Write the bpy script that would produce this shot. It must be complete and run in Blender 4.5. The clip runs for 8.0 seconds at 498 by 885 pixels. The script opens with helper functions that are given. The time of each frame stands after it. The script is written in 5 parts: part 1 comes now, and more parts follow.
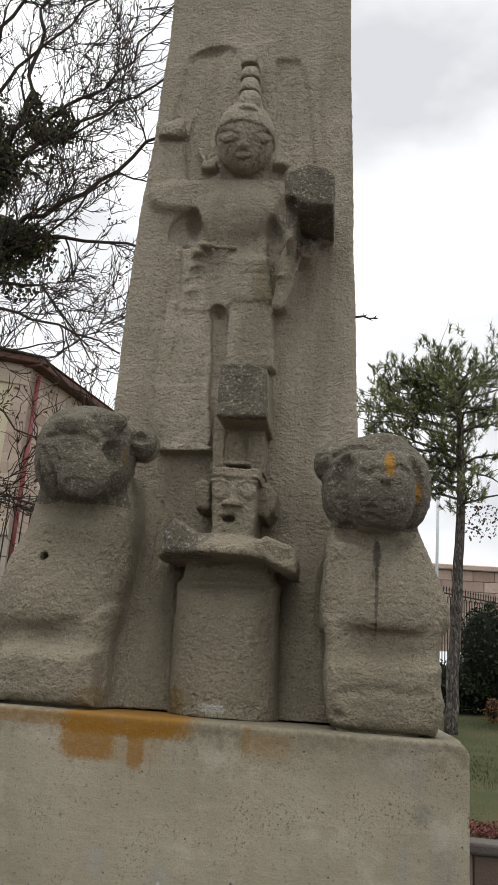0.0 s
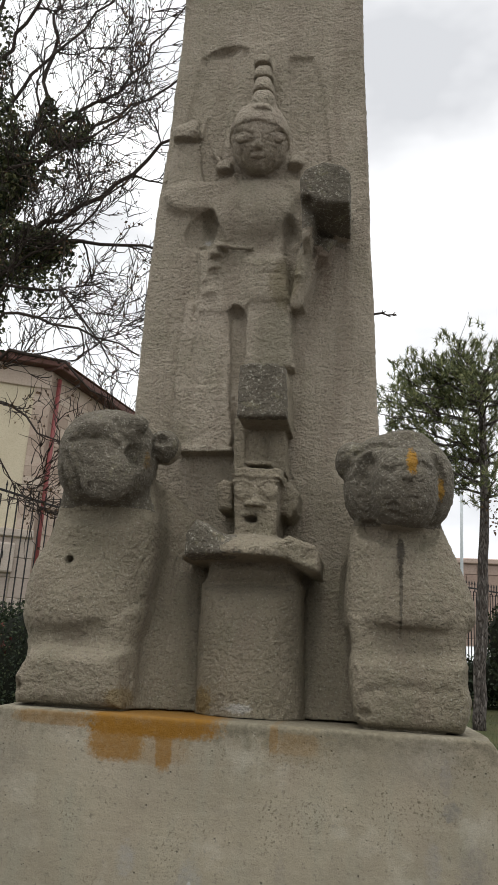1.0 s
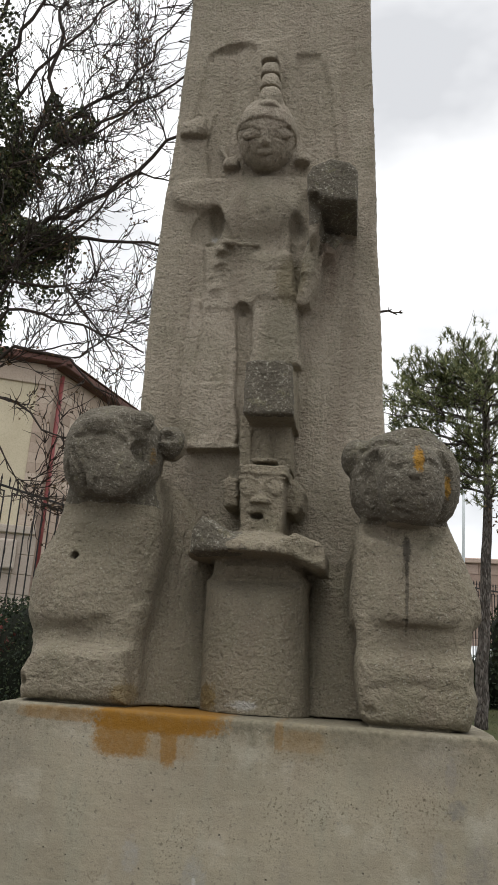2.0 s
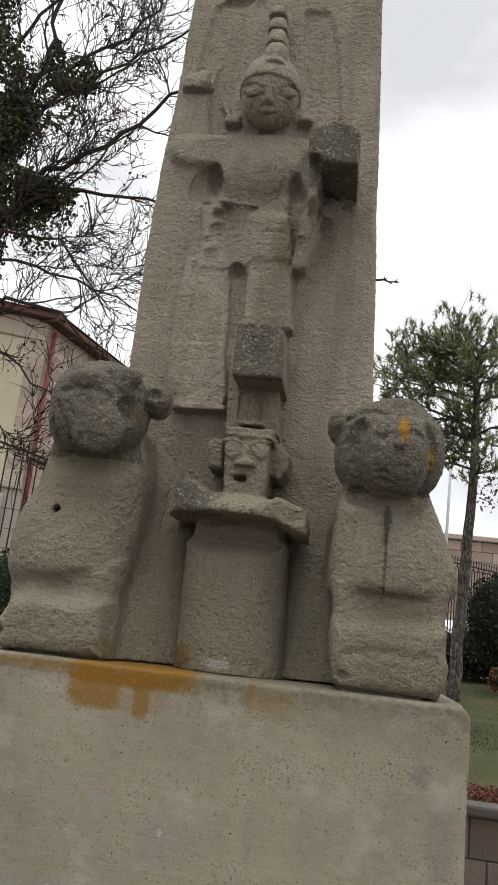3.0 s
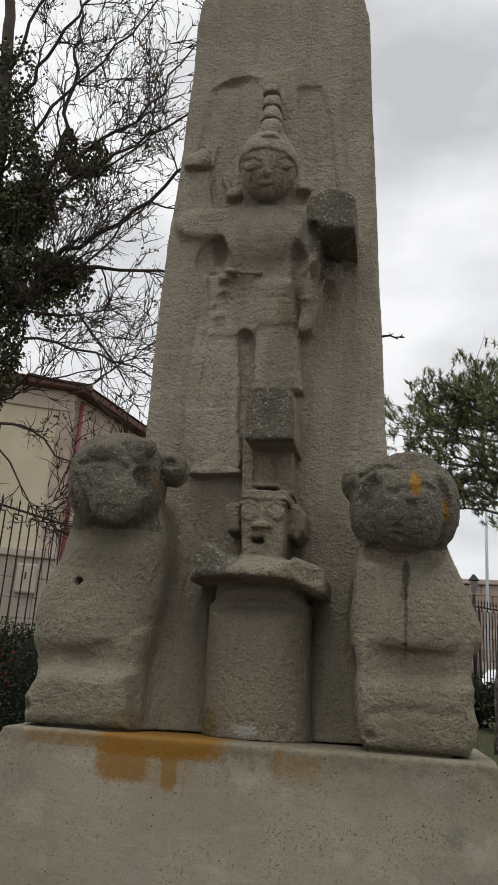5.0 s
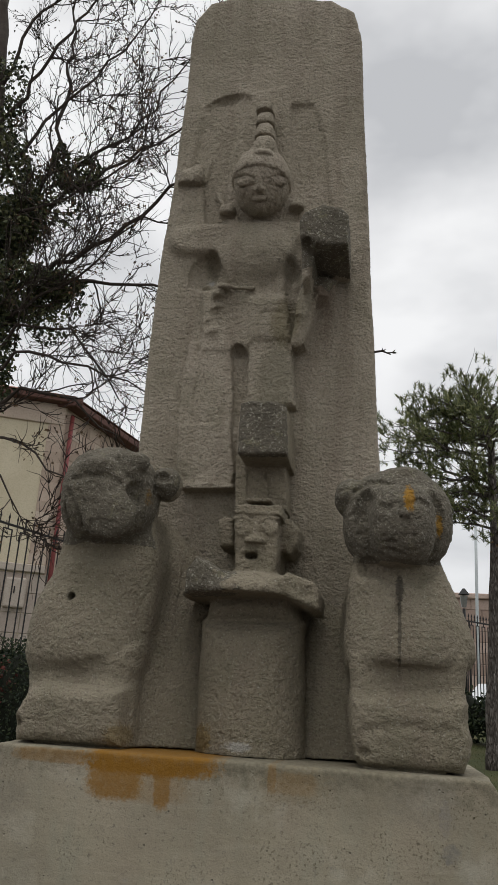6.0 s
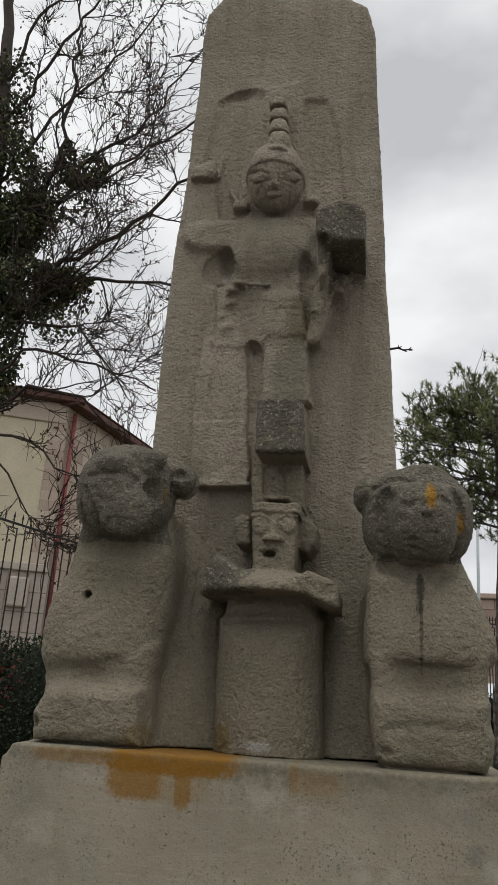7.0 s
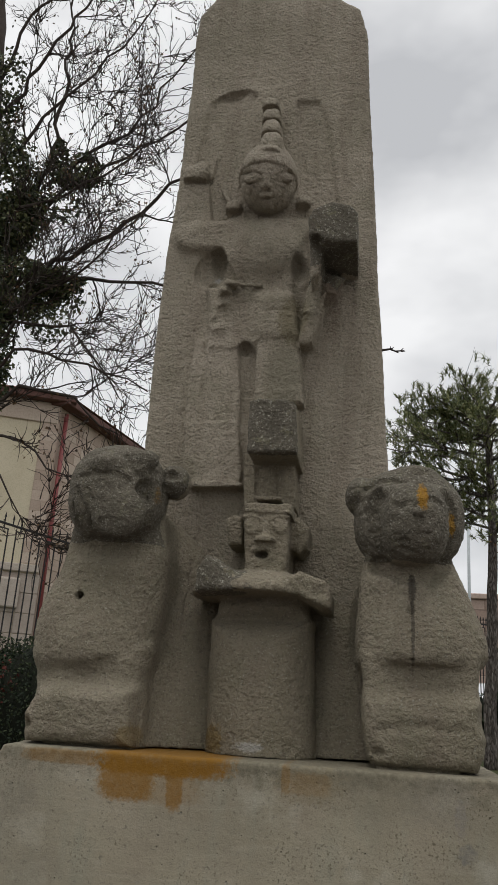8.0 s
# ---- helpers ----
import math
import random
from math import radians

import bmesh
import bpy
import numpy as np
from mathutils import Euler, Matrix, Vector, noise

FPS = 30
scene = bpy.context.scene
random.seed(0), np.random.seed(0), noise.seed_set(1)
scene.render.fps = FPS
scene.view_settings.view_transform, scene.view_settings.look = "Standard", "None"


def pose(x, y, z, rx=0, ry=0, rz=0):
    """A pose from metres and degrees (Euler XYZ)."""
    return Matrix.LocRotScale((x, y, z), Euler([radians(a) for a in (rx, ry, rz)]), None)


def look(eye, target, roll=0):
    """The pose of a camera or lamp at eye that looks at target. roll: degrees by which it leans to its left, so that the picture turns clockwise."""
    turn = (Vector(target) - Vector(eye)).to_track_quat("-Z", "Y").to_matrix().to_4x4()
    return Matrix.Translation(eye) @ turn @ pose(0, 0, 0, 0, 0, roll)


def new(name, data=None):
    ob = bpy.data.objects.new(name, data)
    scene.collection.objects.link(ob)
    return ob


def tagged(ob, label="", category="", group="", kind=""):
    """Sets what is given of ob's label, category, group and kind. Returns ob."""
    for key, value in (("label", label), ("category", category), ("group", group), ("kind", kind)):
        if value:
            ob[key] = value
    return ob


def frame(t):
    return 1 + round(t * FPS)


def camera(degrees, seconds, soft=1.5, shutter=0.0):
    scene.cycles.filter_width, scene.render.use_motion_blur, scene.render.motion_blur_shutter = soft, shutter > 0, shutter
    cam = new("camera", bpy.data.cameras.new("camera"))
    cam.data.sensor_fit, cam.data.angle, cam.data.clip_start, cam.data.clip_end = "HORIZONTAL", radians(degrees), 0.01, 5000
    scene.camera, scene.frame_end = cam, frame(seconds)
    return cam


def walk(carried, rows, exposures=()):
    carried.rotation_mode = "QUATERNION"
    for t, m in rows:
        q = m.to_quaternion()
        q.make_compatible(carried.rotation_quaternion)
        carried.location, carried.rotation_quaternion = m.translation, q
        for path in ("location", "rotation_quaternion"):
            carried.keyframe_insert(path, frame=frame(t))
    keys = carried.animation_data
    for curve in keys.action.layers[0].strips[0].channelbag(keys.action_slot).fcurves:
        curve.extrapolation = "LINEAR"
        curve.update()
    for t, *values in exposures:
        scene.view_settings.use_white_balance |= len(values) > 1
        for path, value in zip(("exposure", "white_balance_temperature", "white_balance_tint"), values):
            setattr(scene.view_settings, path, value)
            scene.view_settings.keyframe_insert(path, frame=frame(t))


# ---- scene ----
cam = camera(35.2, 8.0, 0.5)
PATH = [
    (0, (0.819, -4.901, 1.917), (0.563, -2.997, 2.472), 4.4),
    (0.5, (0.826, -4.917, 1.937), (0.53, -3.016, 2.484), 3.8),
    (1, (0.821, -4.915, 1.931), (0.512, -3.016, 2.477), 3.6),
    (1.5, (0.787, -4.912, 1.925), (0.484, -3.011, 2.47), 3.5),
    (2.8, (0.79, -4.901, 1.904), (0.486, -2.996, 2.435), 6.1),
    (3, (0.818, -4.883, 1.897), (0.533, -2.958, 2.36), 6.6),
    (3.5, (0.923, -4.83, 1.864), (0.631, -2.877, 2.181), 7.1),
    (4, (0.938, -4.906, 1.899), (0.554, -2.982, 2.283), 5.7),
    (4.5, (0.956, -4.951, 1.916), (0.538, -3.067, 2.442), 4.3),
    (5, (0.967, -4.955, 1.931), (0.592, -3.082, 2.524), 3.9),
    (6.5, (0.869, -4.971, 1.94), (0.523, -3.104, 2.568), 3.8),
    (7, (0.79, -4.941, 1.929), (0.447, -3.073, 2.555), 3.8),
    (7.5, (0.788, -4.935, 1.93), (0.444, -3.066, 2.553), 3.8),
    (8, (0.786, -4.948, 1.931), (0.464, -3.076, 2.559), 3.7),
]
EXPOSURES = [(0, 0.0), (4.0, 0.0), (4.6, -0.22), (5.0, -0.4), (5.4, -0.46), (6.3, -0.46), (8.0, -0.46)]
walk(cam, [(t, look(eye, target, roll)) for t, eye, target, roll in PATH], EXPOSURES)

# ---- world and light: a bright overcast sky ----
world = bpy.data.worlds.new("overcast_sky")
scene.world = world
world.use_nodes = True
wt = world.node_tree
wt.nodes.clear()
w_out = wt.nodes.new("ShaderNodeOutputWorld")
w_bg = wt.nodes.new("ShaderNodeBackground")
w_sky = wt.nodes.new("ShaderNodeTexSky")
w_sky.sky_type = "NISHITA"
w_sky.sun_disc = False
w_sky.sun_elevation = radians(70)
w_sky.sun_rotation = radians(180)
w_dim = wt.nodes.new("ShaderNodeMix")
w_dim.data_type = "RGBA"
w_dim.blend_type = "MULTIPLY"
w_dim.inputs[0].default_value = 1.0
w_dim.inputs[7].default_value = (0.1, 0.1, 0.1, 1)
w_co = wt.nodes.new("ShaderNodeTexCoord")
w_map = wt.nodes.new("ShaderNodeMapping")
w_map.inputs["Scale"].default_value = (1.0, 1.0, 1.9)
w_map.inputs["Location"].default_value = (0.35, 0.0, 0.1)
w_noise = wt.nodes.new("ShaderNodeTexNoise")
w_noise.inputs["Scale"].default_value = 2.3
w_noise.inputs["Detail"].default_value = 5
w_noise.inputs["Roughness"].default_value = 0.5
w_ramp = wt.nodes.new("ShaderNodeValToRGB")
w_ramp.color_ramp.elements[0].position, w_ramp.color_ramp.elements[0].color = 0.36, (0.82, 0.83, 0.85, 1)
w_ramp.color_ramp.elements[1].position, w_ramp.color_ramp.elements[1].color = 0.58, (1.40, 1.40, 1.40, 1)
w_mix = wt.nodes.new("ShaderNodeMix")
w_mix.data_type = "RGBA"
w_mix.inputs[0].default_value = 0.88
wt.links.new(w_co.outputs["Generated"], w_map.inputs["Vector"])
wt.links.new(w_map.outputs[0], w_noise.inputs["Vector"])
wt.links.new(w_noise.outputs["Fac"], w_ramp.inputs[0])
wt.links.new(w_sky.outputs[0], w_dim.inputs[6])
wt.links.new(w_dim.outputs[2], w_mix.inputs[6])
wt.links.new(w_ramp.outputs[0], w_mix.inputs[7])
w_sep = wt.nodes.new("ShaderNodeSeparateXYZ")
wt.links.new(w_co.outputs["Generated"], w_sep.inputs[0])
w_zen = wt.nodes.new("ShaderNodeMapRange")
w_zen.inputs[1].default_value, w_zen.inputs[2].default_value = 0.74, 1.0
w_zen.inputs[3].default_value, w_zen.inputs[4].default_value = 1.0, 3.8
wt.links.new(w_sep.outputs["Z"], w_zen.inputs[0])
wt.links.new(w_zen.outputs[0], w_bg.inputs[1])
wt.links.new(w_mix.outputs[2], w_bg.inputs[0])
wt.links.new(w_bg.outputs[0], w_out.inputs[0])

sun_data = bpy.data.lights.new("sun", "SUN")
sun_data.energy = 0.5
sun_data.angle = radians(20)
sun_data.color = (1.0, 0.97, 0.92)
sun = new("sun", sun_data)
sun.matrix_world = look((-1, -3.5, 16), (0, 1, 2))

# ---- materials ----
class Mat:
    """Short hand for a node material."""

    def __init__(self, name, rough=0.9):
        self.m = bpy.data.materials.new(name)
        self.m.use_nodes = True
        self.t = self.m.node_tree
        self.b = self.t.nodes["Principled BSDF"]
        self.b.inputs["Roughness"].default_value = rough
        self.b.inputs["Specular IOR Level"].default_value = 0.3
        self.p = self.t.nodes.new("ShaderNodeNewGeometry").outputs["Position"]

    def plug(self, value, socket):
        if isinstance(value, (int, float)):
            socket.default_value = value
        elif isinstance(value, tuple):
            socket.default_value = (*value, 1)[:len(socket.default_value)]
        else:
            self.t.links.new(value, socket)

    def scaled(self, s, at=(0, 0, 0)):
        n = self.t.nodes.new("ShaderNodeMapping")
        n.inputs["Scale"].default_value = s
        n.inputs["Location"].default_value = at
        self.plug(self.p, n.inputs["Vector"])
        return n.outputs[0]

    def noise(self, scale, detail=3, rough=0.55, vec=None):
        n = self.t.nodes.new("ShaderNodeTexNoise")
        self.plug(vec or self.p, n.inputs["Vector"])
        n.inputs["Scale"].default_value, n.inputs["Detail"].default_value, n.inputs["Roughness"].default_value = scale, detail, rough
        return n.outputs["Fac"]

    def cells(self, scale, vec=None, feature="F1"):
        n = self.t.nodes.new("ShaderNodeTexVoronoi")
        n.feature = feature
        self.plug(vec or self.p, n.inputs["Vector"])
        n.inputs["Scale"].default_value = scale
        return n.outputs["Distance"]

    def ramp(self, fac, *stops):
        n = self.t.nodes.new("ShaderNodeValToRGB")
        e = n.color_ramp.elements
        while len(e) < len(stops):
            e.new(1.0)
        for el, (at, c) in zip(e, stops):
            el.position = at
            el.color = (c, c, c, 1) if isinstance(c, (int, float)) else (*c, 1)
        self.plug(fac, n.inputs[0])
        return n.outputs[0]

    def mix(self, fac, a, b, blend="MIX"):
        n = self.t.nodes.new("ShaderNodeMix")
        n.data_type = "RGBA"
        n.blend_type = blend
        self.plug(fac, n.inputs[0])
        self.plug(a, n.inputs[6])
        self.plug(b, n.inputs[7])
        return n.outputs[2]

    def math(self, op, a, b=0.0):
        n = self.t.nodes.new("ShaderNodeMath")
        n.operation = op
        self.plug(a, n.inputs[0])
        self.plug(b, n.inputs[1])
        return n.outputs[0]

    def spot(self, centre, size, ragged=0.5, scale=24.0, edge=0.14, square=False):
        """1 inside a blot of that half size, with a ragged edge."""
        sub = self.t.nodes.new("ShaderNodeVectorMath")
        sub.operation = "SUBTRACT"
        self.plug(self.p, sub.inputs[0])
        sub.inputs[1].default_value = centre
        div = self.t.nodes.new("ShaderNodeVectorMath")
        div.operation = "DIVIDE"
        self.plug(sub.outputs[0], div.inputs[0])
        div.inputs[1].default_value = size
        ln = self.t.nodes.new("ShaderNodeVectorMath")
        ln.operation = "LENGTH"
        if square:
            sq = self.t.nodes.new("ShaderNodeVectorMath")
            sq.operation = "MULTIPLY"
            self.plug(div.outputs[0], sq.inputs[0])
            self.plug(div.outputs[0], sq.inputs[1])
            self.plug(sq.outputs[0], ln.inputs[0])
        else:
            self.plug(div.outputs[0], ln.inputs[0])
        d = self.math("ADD", ln.outputs["Value"], self.math("MULTIPLY", self.math("SUBTRACT", self.noise(scale, 4, 0.65), 0.5), ragged * 3))
        r = self.t.nodes.new("ShaderNodeMapRange")
        self.plug(d, r.inputs[0])
        r.inputs[1].default_value, r.inputs[2].default_value = 1 - edge, 1 + edge
        r.inputs[3].default_value, r.inputs[4].default_value = 1, 0
        return r.outputs[0]

    def bump(self, height, strength=0.5, dist=0.01, normal=None):
        n = self.t.nodes.new("ShaderNodeBump")
        n.inputs["Strength"].default_value, n.inputs["Distance"].default_value = strength, dist
        self.plug(height, n.inputs["Height"])
        if normal:
            self.plug(normal, n.inputs["Normal"])
        return n.outputs[0]

    def rand(self):
        return self.t.nodes.new("ShaderNodeObjectInfo").outputs["Random"]

    def island(self):
        return self.t.nodes.new("ShaderNodeNewGeometry").outputs["Random Per Island"]

    def done(self, colour, normal=None, rough=None):
        self.plug(colour, self.b.inputs["Base Color"])
        if normal:
            self.plug(normal, self.b.inputs["Normal"])
        if rough is not None:
            self.plug(rough, self.b.inputs["Roughness"])
        return self.m


def carved_stone(name, dark=0.0, lichen=0.0, spots=(), tone=(1.0, 1.0, 1.0)):
    """Tooled, weathered artificial stone: soft dimples, broad stains, a few pale flecks."""
    m = Mat(name, 0.95)
    col = m.ramp(m.noise(0.9, 5, 0.6), (0.3, (0.225, 0.202, 0.152)), (0.55, (0.285, 0.253, 0.199)), (0.75, (0.340, 0.300, 0.244)))
    col = m.mix(1.0, col, tone, "MULTIPLY")
    streak = m.noise(2.2, 4, 0.6, m.scaled((3.0, 3.0, 0.35)))
    col = m.mix(m.ramp(streak, (0.48, 0.0), (0.75, 0.5)), col, (0.205, 0.160, 0.120))
    col = m.mix(m.ramp(m.noise(3.2, 6, 0.65, m.scaled((1, 1, 0.7), (3, 1, 9))), (0.50, 0.0), (0.72, 0.45)), col, (0.190, 0.180, 0.115))
    lumps = m.noise(1.0, 3, 0.55, m.scaled((20, 20, 27)))
    pits = m.noise(48, 3, 0.6)
    grit = m.noise(110, 3, 0.65)
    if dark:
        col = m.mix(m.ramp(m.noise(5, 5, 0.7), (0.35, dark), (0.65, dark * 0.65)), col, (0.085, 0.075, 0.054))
    col = m.mix(m.ramp(lumps, (0.30, 0.28), (0.50, 0.0)), col, (0.190, 0.160, 0.120))
    col = m.mix(m.ramp(pits, (0.33, 0.45), (0.46, 0.0)), col, (0.115, 0.095, 0.070))
    col = m.mix(m.ramp(grit, (0.34, 0.4), (0.48, 0.0)), col, (0.190, 0.160, 0.122))
    col = m.mix(m.ramp(m.noise(70, 2, 0.5), (0.63, 0.0), (0.68, 0.35)), col, (0.520, 0.495, 0.420))
    if lichen:
        col = m.mix(m.ramp(m.noise(9, 6, 0.75), (0.56, 0.0), (0.64, lichen)), col, (0.254, 0.238, 0.145))
        col = m.mix(m.ramp(m.noise(40, 4, 0.7), (0.58, 0.0), (0.65, lichen)), col, (0.60, 0.58, 0.48))
    for centre, size, colour, power in spots:
        col = m.mix(m.math("MULTIPLY", m.spot(centre, size, 0.55, 45.0, 0.2), power), col, colour)
    n = m.bump(m.noise(9, 4, 0.6), 0.5, 0.035)
    n = m.bump(lumps, 0.9, 0.036, n)
    n = m.bump(pits, 1.0, 0.034, n)
    n = m.bump(grit, 0.7, 0.012, n)
    return m.done(col, n)


OCHRE = (0.205, 0.096, 0.007)
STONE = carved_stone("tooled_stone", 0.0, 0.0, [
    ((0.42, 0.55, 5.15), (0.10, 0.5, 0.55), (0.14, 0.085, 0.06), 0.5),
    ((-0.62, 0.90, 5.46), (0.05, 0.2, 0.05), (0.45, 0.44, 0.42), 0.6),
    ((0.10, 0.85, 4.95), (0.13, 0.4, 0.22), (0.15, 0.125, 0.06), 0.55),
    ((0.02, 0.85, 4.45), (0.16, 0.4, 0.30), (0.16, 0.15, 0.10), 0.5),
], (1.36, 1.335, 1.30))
STONE_DARK = carved_stone("weathered_shaded_stone", 0.9, 0.55)
STONE_COLUMN = carved_stone("column_stone", 0.0, 0.0, [
    ((-0.29, 0.4, 1.68), (0.09, 0.2, 0.11), (0.20, 0.125, 0.02), 0.6),
    ((0.0, 0.2, 1.66), (0.10, 0.4, 0.03), (0.5, 0.49, 0.46), 0.5),
    ((-0.33, 0.2, 2.86), (0.10, 0.4, 0.07), (0.42, 0.41, 0.27), 0.55),
], (1.04, 1.01, 0.92))
STONE_LION = carved_stone("lion_stone", 0.0, 0.0, [
    ((1.02, 0.2, 2.71), (0.026, 0.3, 0.11), (0.06, 0.052, 0.04), 0.8),
    ((1.02, 0.2, 2.45), (0.011, 0.3, 0.28), (0.07, 0.06, 0.045), 0.7),
    ((-0.74, 0.2, 1.68), (0.09, 0.2, 0.07), (0.18, 0.12, 0.03), 0.5),
], (1.02, 1.0, 0.91))
STONE_HEAD = carved_stone("lichened_stone", 0.85, 0.3, [
    ((1.075, 0.0, 3.23), (0.034, 0.3, 0.085), (0.34, 0.17, 0.012), 0.9),
    ((1.275, 0.1, 3.12), (0.025, 0.3, 0.08), (0.34, 0.18, 0.015), 0.8),
    ((-0.74, 0.0, 3.28), (0.03, 0.3, 0.09), (0.20, 0.11, 0.02), 0.8),
], (0.9, 0.9, 0.88))


def make_concrete():
    m = Mat("board_marked_concrete", 0.85)
    col = m.ramp(m.noise(1.1, 6, 0.6), (0.3, (0.232, 0.204, 0.142)), (0.55, (0.305, 0.270, 0.192)), (0.8, (0.365, 0.327, 0.243)))
    boards = m.noise(1.0, 5, 0.6, m.scaled((0.7, 0.7, 14.0)))
    col = m.mix(m.ramp(boards, (0.4, 0.10), (0.6, 0.0)), col, (0.30, 0.28, 0.23))
    runs = m.noise(2.0, 5, 0.65, m.scaled((3.0, 3.0, 0.8)))
    col = m.mix(m.ramp(runs, (0.48, 0.0), (0.70, 0.5)), col, (0.245, 0.245, 0.185))
    col = m.mix(m.ramp(m.noise(1.7, 5, 0.6, m.scaled((1.3, 1.3, 0.8), (2, 5, 3))), (0.5, 0.0), (0.7, 0.4)), col, (0.315, 0.262, 0.195))
    col = m.mix(m.ramp(m.noise(30, 5, 0.75), (0.57, 0.0), (0.65, 0.8)), col, (0.14, 0.125, 0.095))
    lines = m.noise(1.0, 2, 0.4, m.scaled((0.25, 0.25, 5.0)))
    col = m.mix(m.ramp(lines, (0.490, 0.0), (0.500, 0.10), (0.510, 0.0)), col, (0.50, 0.46, 0.37))
    holes = m.ramp(m.cells(17), (0.06, 1.0), (0.12, 0.0))
    holes = m.math("MULTIPLY", holes, m.ramp(m.noise(3.5, 4, 0.6), (0.48, 0.0), (0.56, 1.0)))
    col = m.mix(m.math("MULTIPLY", holes, 0.8), col, (0.10, 0.09, 0.07))
    corners = m.math("MAXIMUM", m.spot((-1.48, 0, 1.45), (0.22, 9.0, 0.18), 0.5, 9.0, 0.4), m.math("MAXIMUM", m.spot((0.45, 0, 1.46), (0.26, 9.0, 0.12), 0.5, 9.0, 0.4), m.spot((1.35, 0, 1.46), (0.22, 9.0, 0.12), 0.5, 9.0, 0.4)))
    specks = m.math("MULTIPLY", m.ramp(m.noise(55, 3, 0.7), (0.56, 0.0), (0.62, 1.0)), m.math("MAXIMUM", m.ramp(m.noise(2.3, 4, 0.6), (0.50, 0.0), (0.60, 0.85)), corners))
    col = m.mix(specks, col, (0.11, 0.095, 0.06))
    col = m.mix(m.ramp(m.noise(3.2, 6, 0.7), (0.50, 0.0), (0.66, 0.45)), col, (0.23, 0.20, 0.145))
    col = m.mix(m.ramp(m.noise(2.6, 5, 0.65, m.scaled((1, 1, 1), (7, 3, 1))), (0.55, 0.0), (0.7, 0.35)), col, (0.50, 0.47, 0.385))
    grime = m.spot((0.2, 0, 1.62), (2.6, 1.2, 0.12), 1.0, 14, 0.4)
    col = m.mix(m.math("MULTIPLY", grime, m.ramp(m.noise(34, 4, 0.7), (0.35, 0.95), (0.65, 0.45))), col, (0.12, 0.105, 0.07))
    for centre, size, colour, power in (
        # this broad blot paints lens vignetting onto the left end as a darker tone
        ((-1.5, 0, 1.1), (0.45, 0.5, 0.6), (0.22, 0.20, 0.15), 0.45),
        ((-1.35, 0, 1.3), (0.12, 0.3, 0.10), (0.19, 0.17, 0.13), 0.5),
        ((0.75, 0, 1.45), (0.35, 0.3, 0.10), (0.20, 0.175, 0.125), 0.5),
        ((1.15, 0, 1.46), (0.20, 0.3, 0.14), (0.20, 0.18, 0.14), 0.5),
        ((0.35, 0, 0.75), (0.03, 0.3, 0.16), (0.22, 0.2, 0.16), 0.5),
        ((0.42, 0, 1.50), (0.20, 0.3, 0.10), (0.22, 0.18, 0.11), 0.5),
        ((1.30, 0, 1.21), (0.05, 0.3, 0.05), (0.17, 0.16, 0.14), 0.8),
        ((1.27, 0, 1.38), (0.03, 0.3, 0.10), (0.22, 0.2, 0.17), 0.7),
        ((1.42, 0, 0.85), (0.08, 0.3, 0.20), (0.20, 0.18, 0.15), 0.7),
        ((1.20, 0, 0.92), (0.04, 0.3, 0.14), (0.23, 0.22, 0.2), 0.5),
        ((-0.17, 0, 0.67), (0.075, 0.3, 0.15), (0.25, 0.24, 0.205), 0.8),
        ((-0.165, 0, 0.70), (0.012, 0.3, 0.022), (0.55, 0.54, 0.5), 0.6),
        ((-0.55, 0, 0.80), (0.05, 0.3, 0.09), (0.28, 0.27, 0.24), 0.7),
        ((-0.78, 0, 0.31), (0.09, 0.3, 0.08), (0.26, 0.25, 0.23), 0.7),
        ((-0.78, 0, 0.31), (0.032, 0.3, 0.026), (0.62, 0.61, 0.57), 0.8),
        ((-1.02, 0, 0.28), (0.09, 0.3, 0.07), (0.26, 0.25, 0.23), 0.6),
        ((0.16, 0, 0.08), (0.17, 0.3, 0.10), (0.55, 0.55, 0.52), 0.9),
    ):
        col = m.mix(m.math("MULTIPLY", m.math("MULTIPLY", m.spot(centre, size, 0.7, 30.0, 0.22), power), m.ramp(m.noise(26, 4, 0.7), (0.38, 0.35), (0.6, 1.0))), col, colour)
    for centre, size, power in (
        ((-0.47, 0, 1.565), (0.41, 9.0, 0.085), 0.97),
        ((-0.68, 0, 1.45), (0.17, 9.0, 0.11), 0.8),
        ((-0.38, 0, 1.44), (0.05, 9.0, 0.14), 0.75),
        ((-0.53, 0, 1.43), (0.30, 9.0, 0.10), 0.3),
        ((-1.10, 0, 1.55), (0.24, 9.0, 0.04), 0.5),
        ((0.28, 0, 1.52), (0.025, 9.0, 0.08), 0.45),
        ((0.42, 0, 1.50), (0.12, 9.0, 0.06), 0.3),
    ):
        wash = m.math("MULTIPLY", m.spot(centre, size, 0.5, 38.0, 0.3, True), power)
        col = m.mix(m.math("MULTIPLY", wash, m.ramp(m.noise(20, 5, 0.7), (0.3, 0.7), (0.55, 1.0))), col, OCHRE)
    n = m.bump(m.noise(5, 5, 0.6), 0.12, 0.02)
    n = m.bump(boards, 0.1, 0.006, n)
    n = m.bump(m.noise(45, 5, 0.75), 0.55, 0.012, n)
    n = m.bump(m.math("SUBTRACT", 1.0, holes), 0.8, 0.012, n)
    return m.done(col, n)


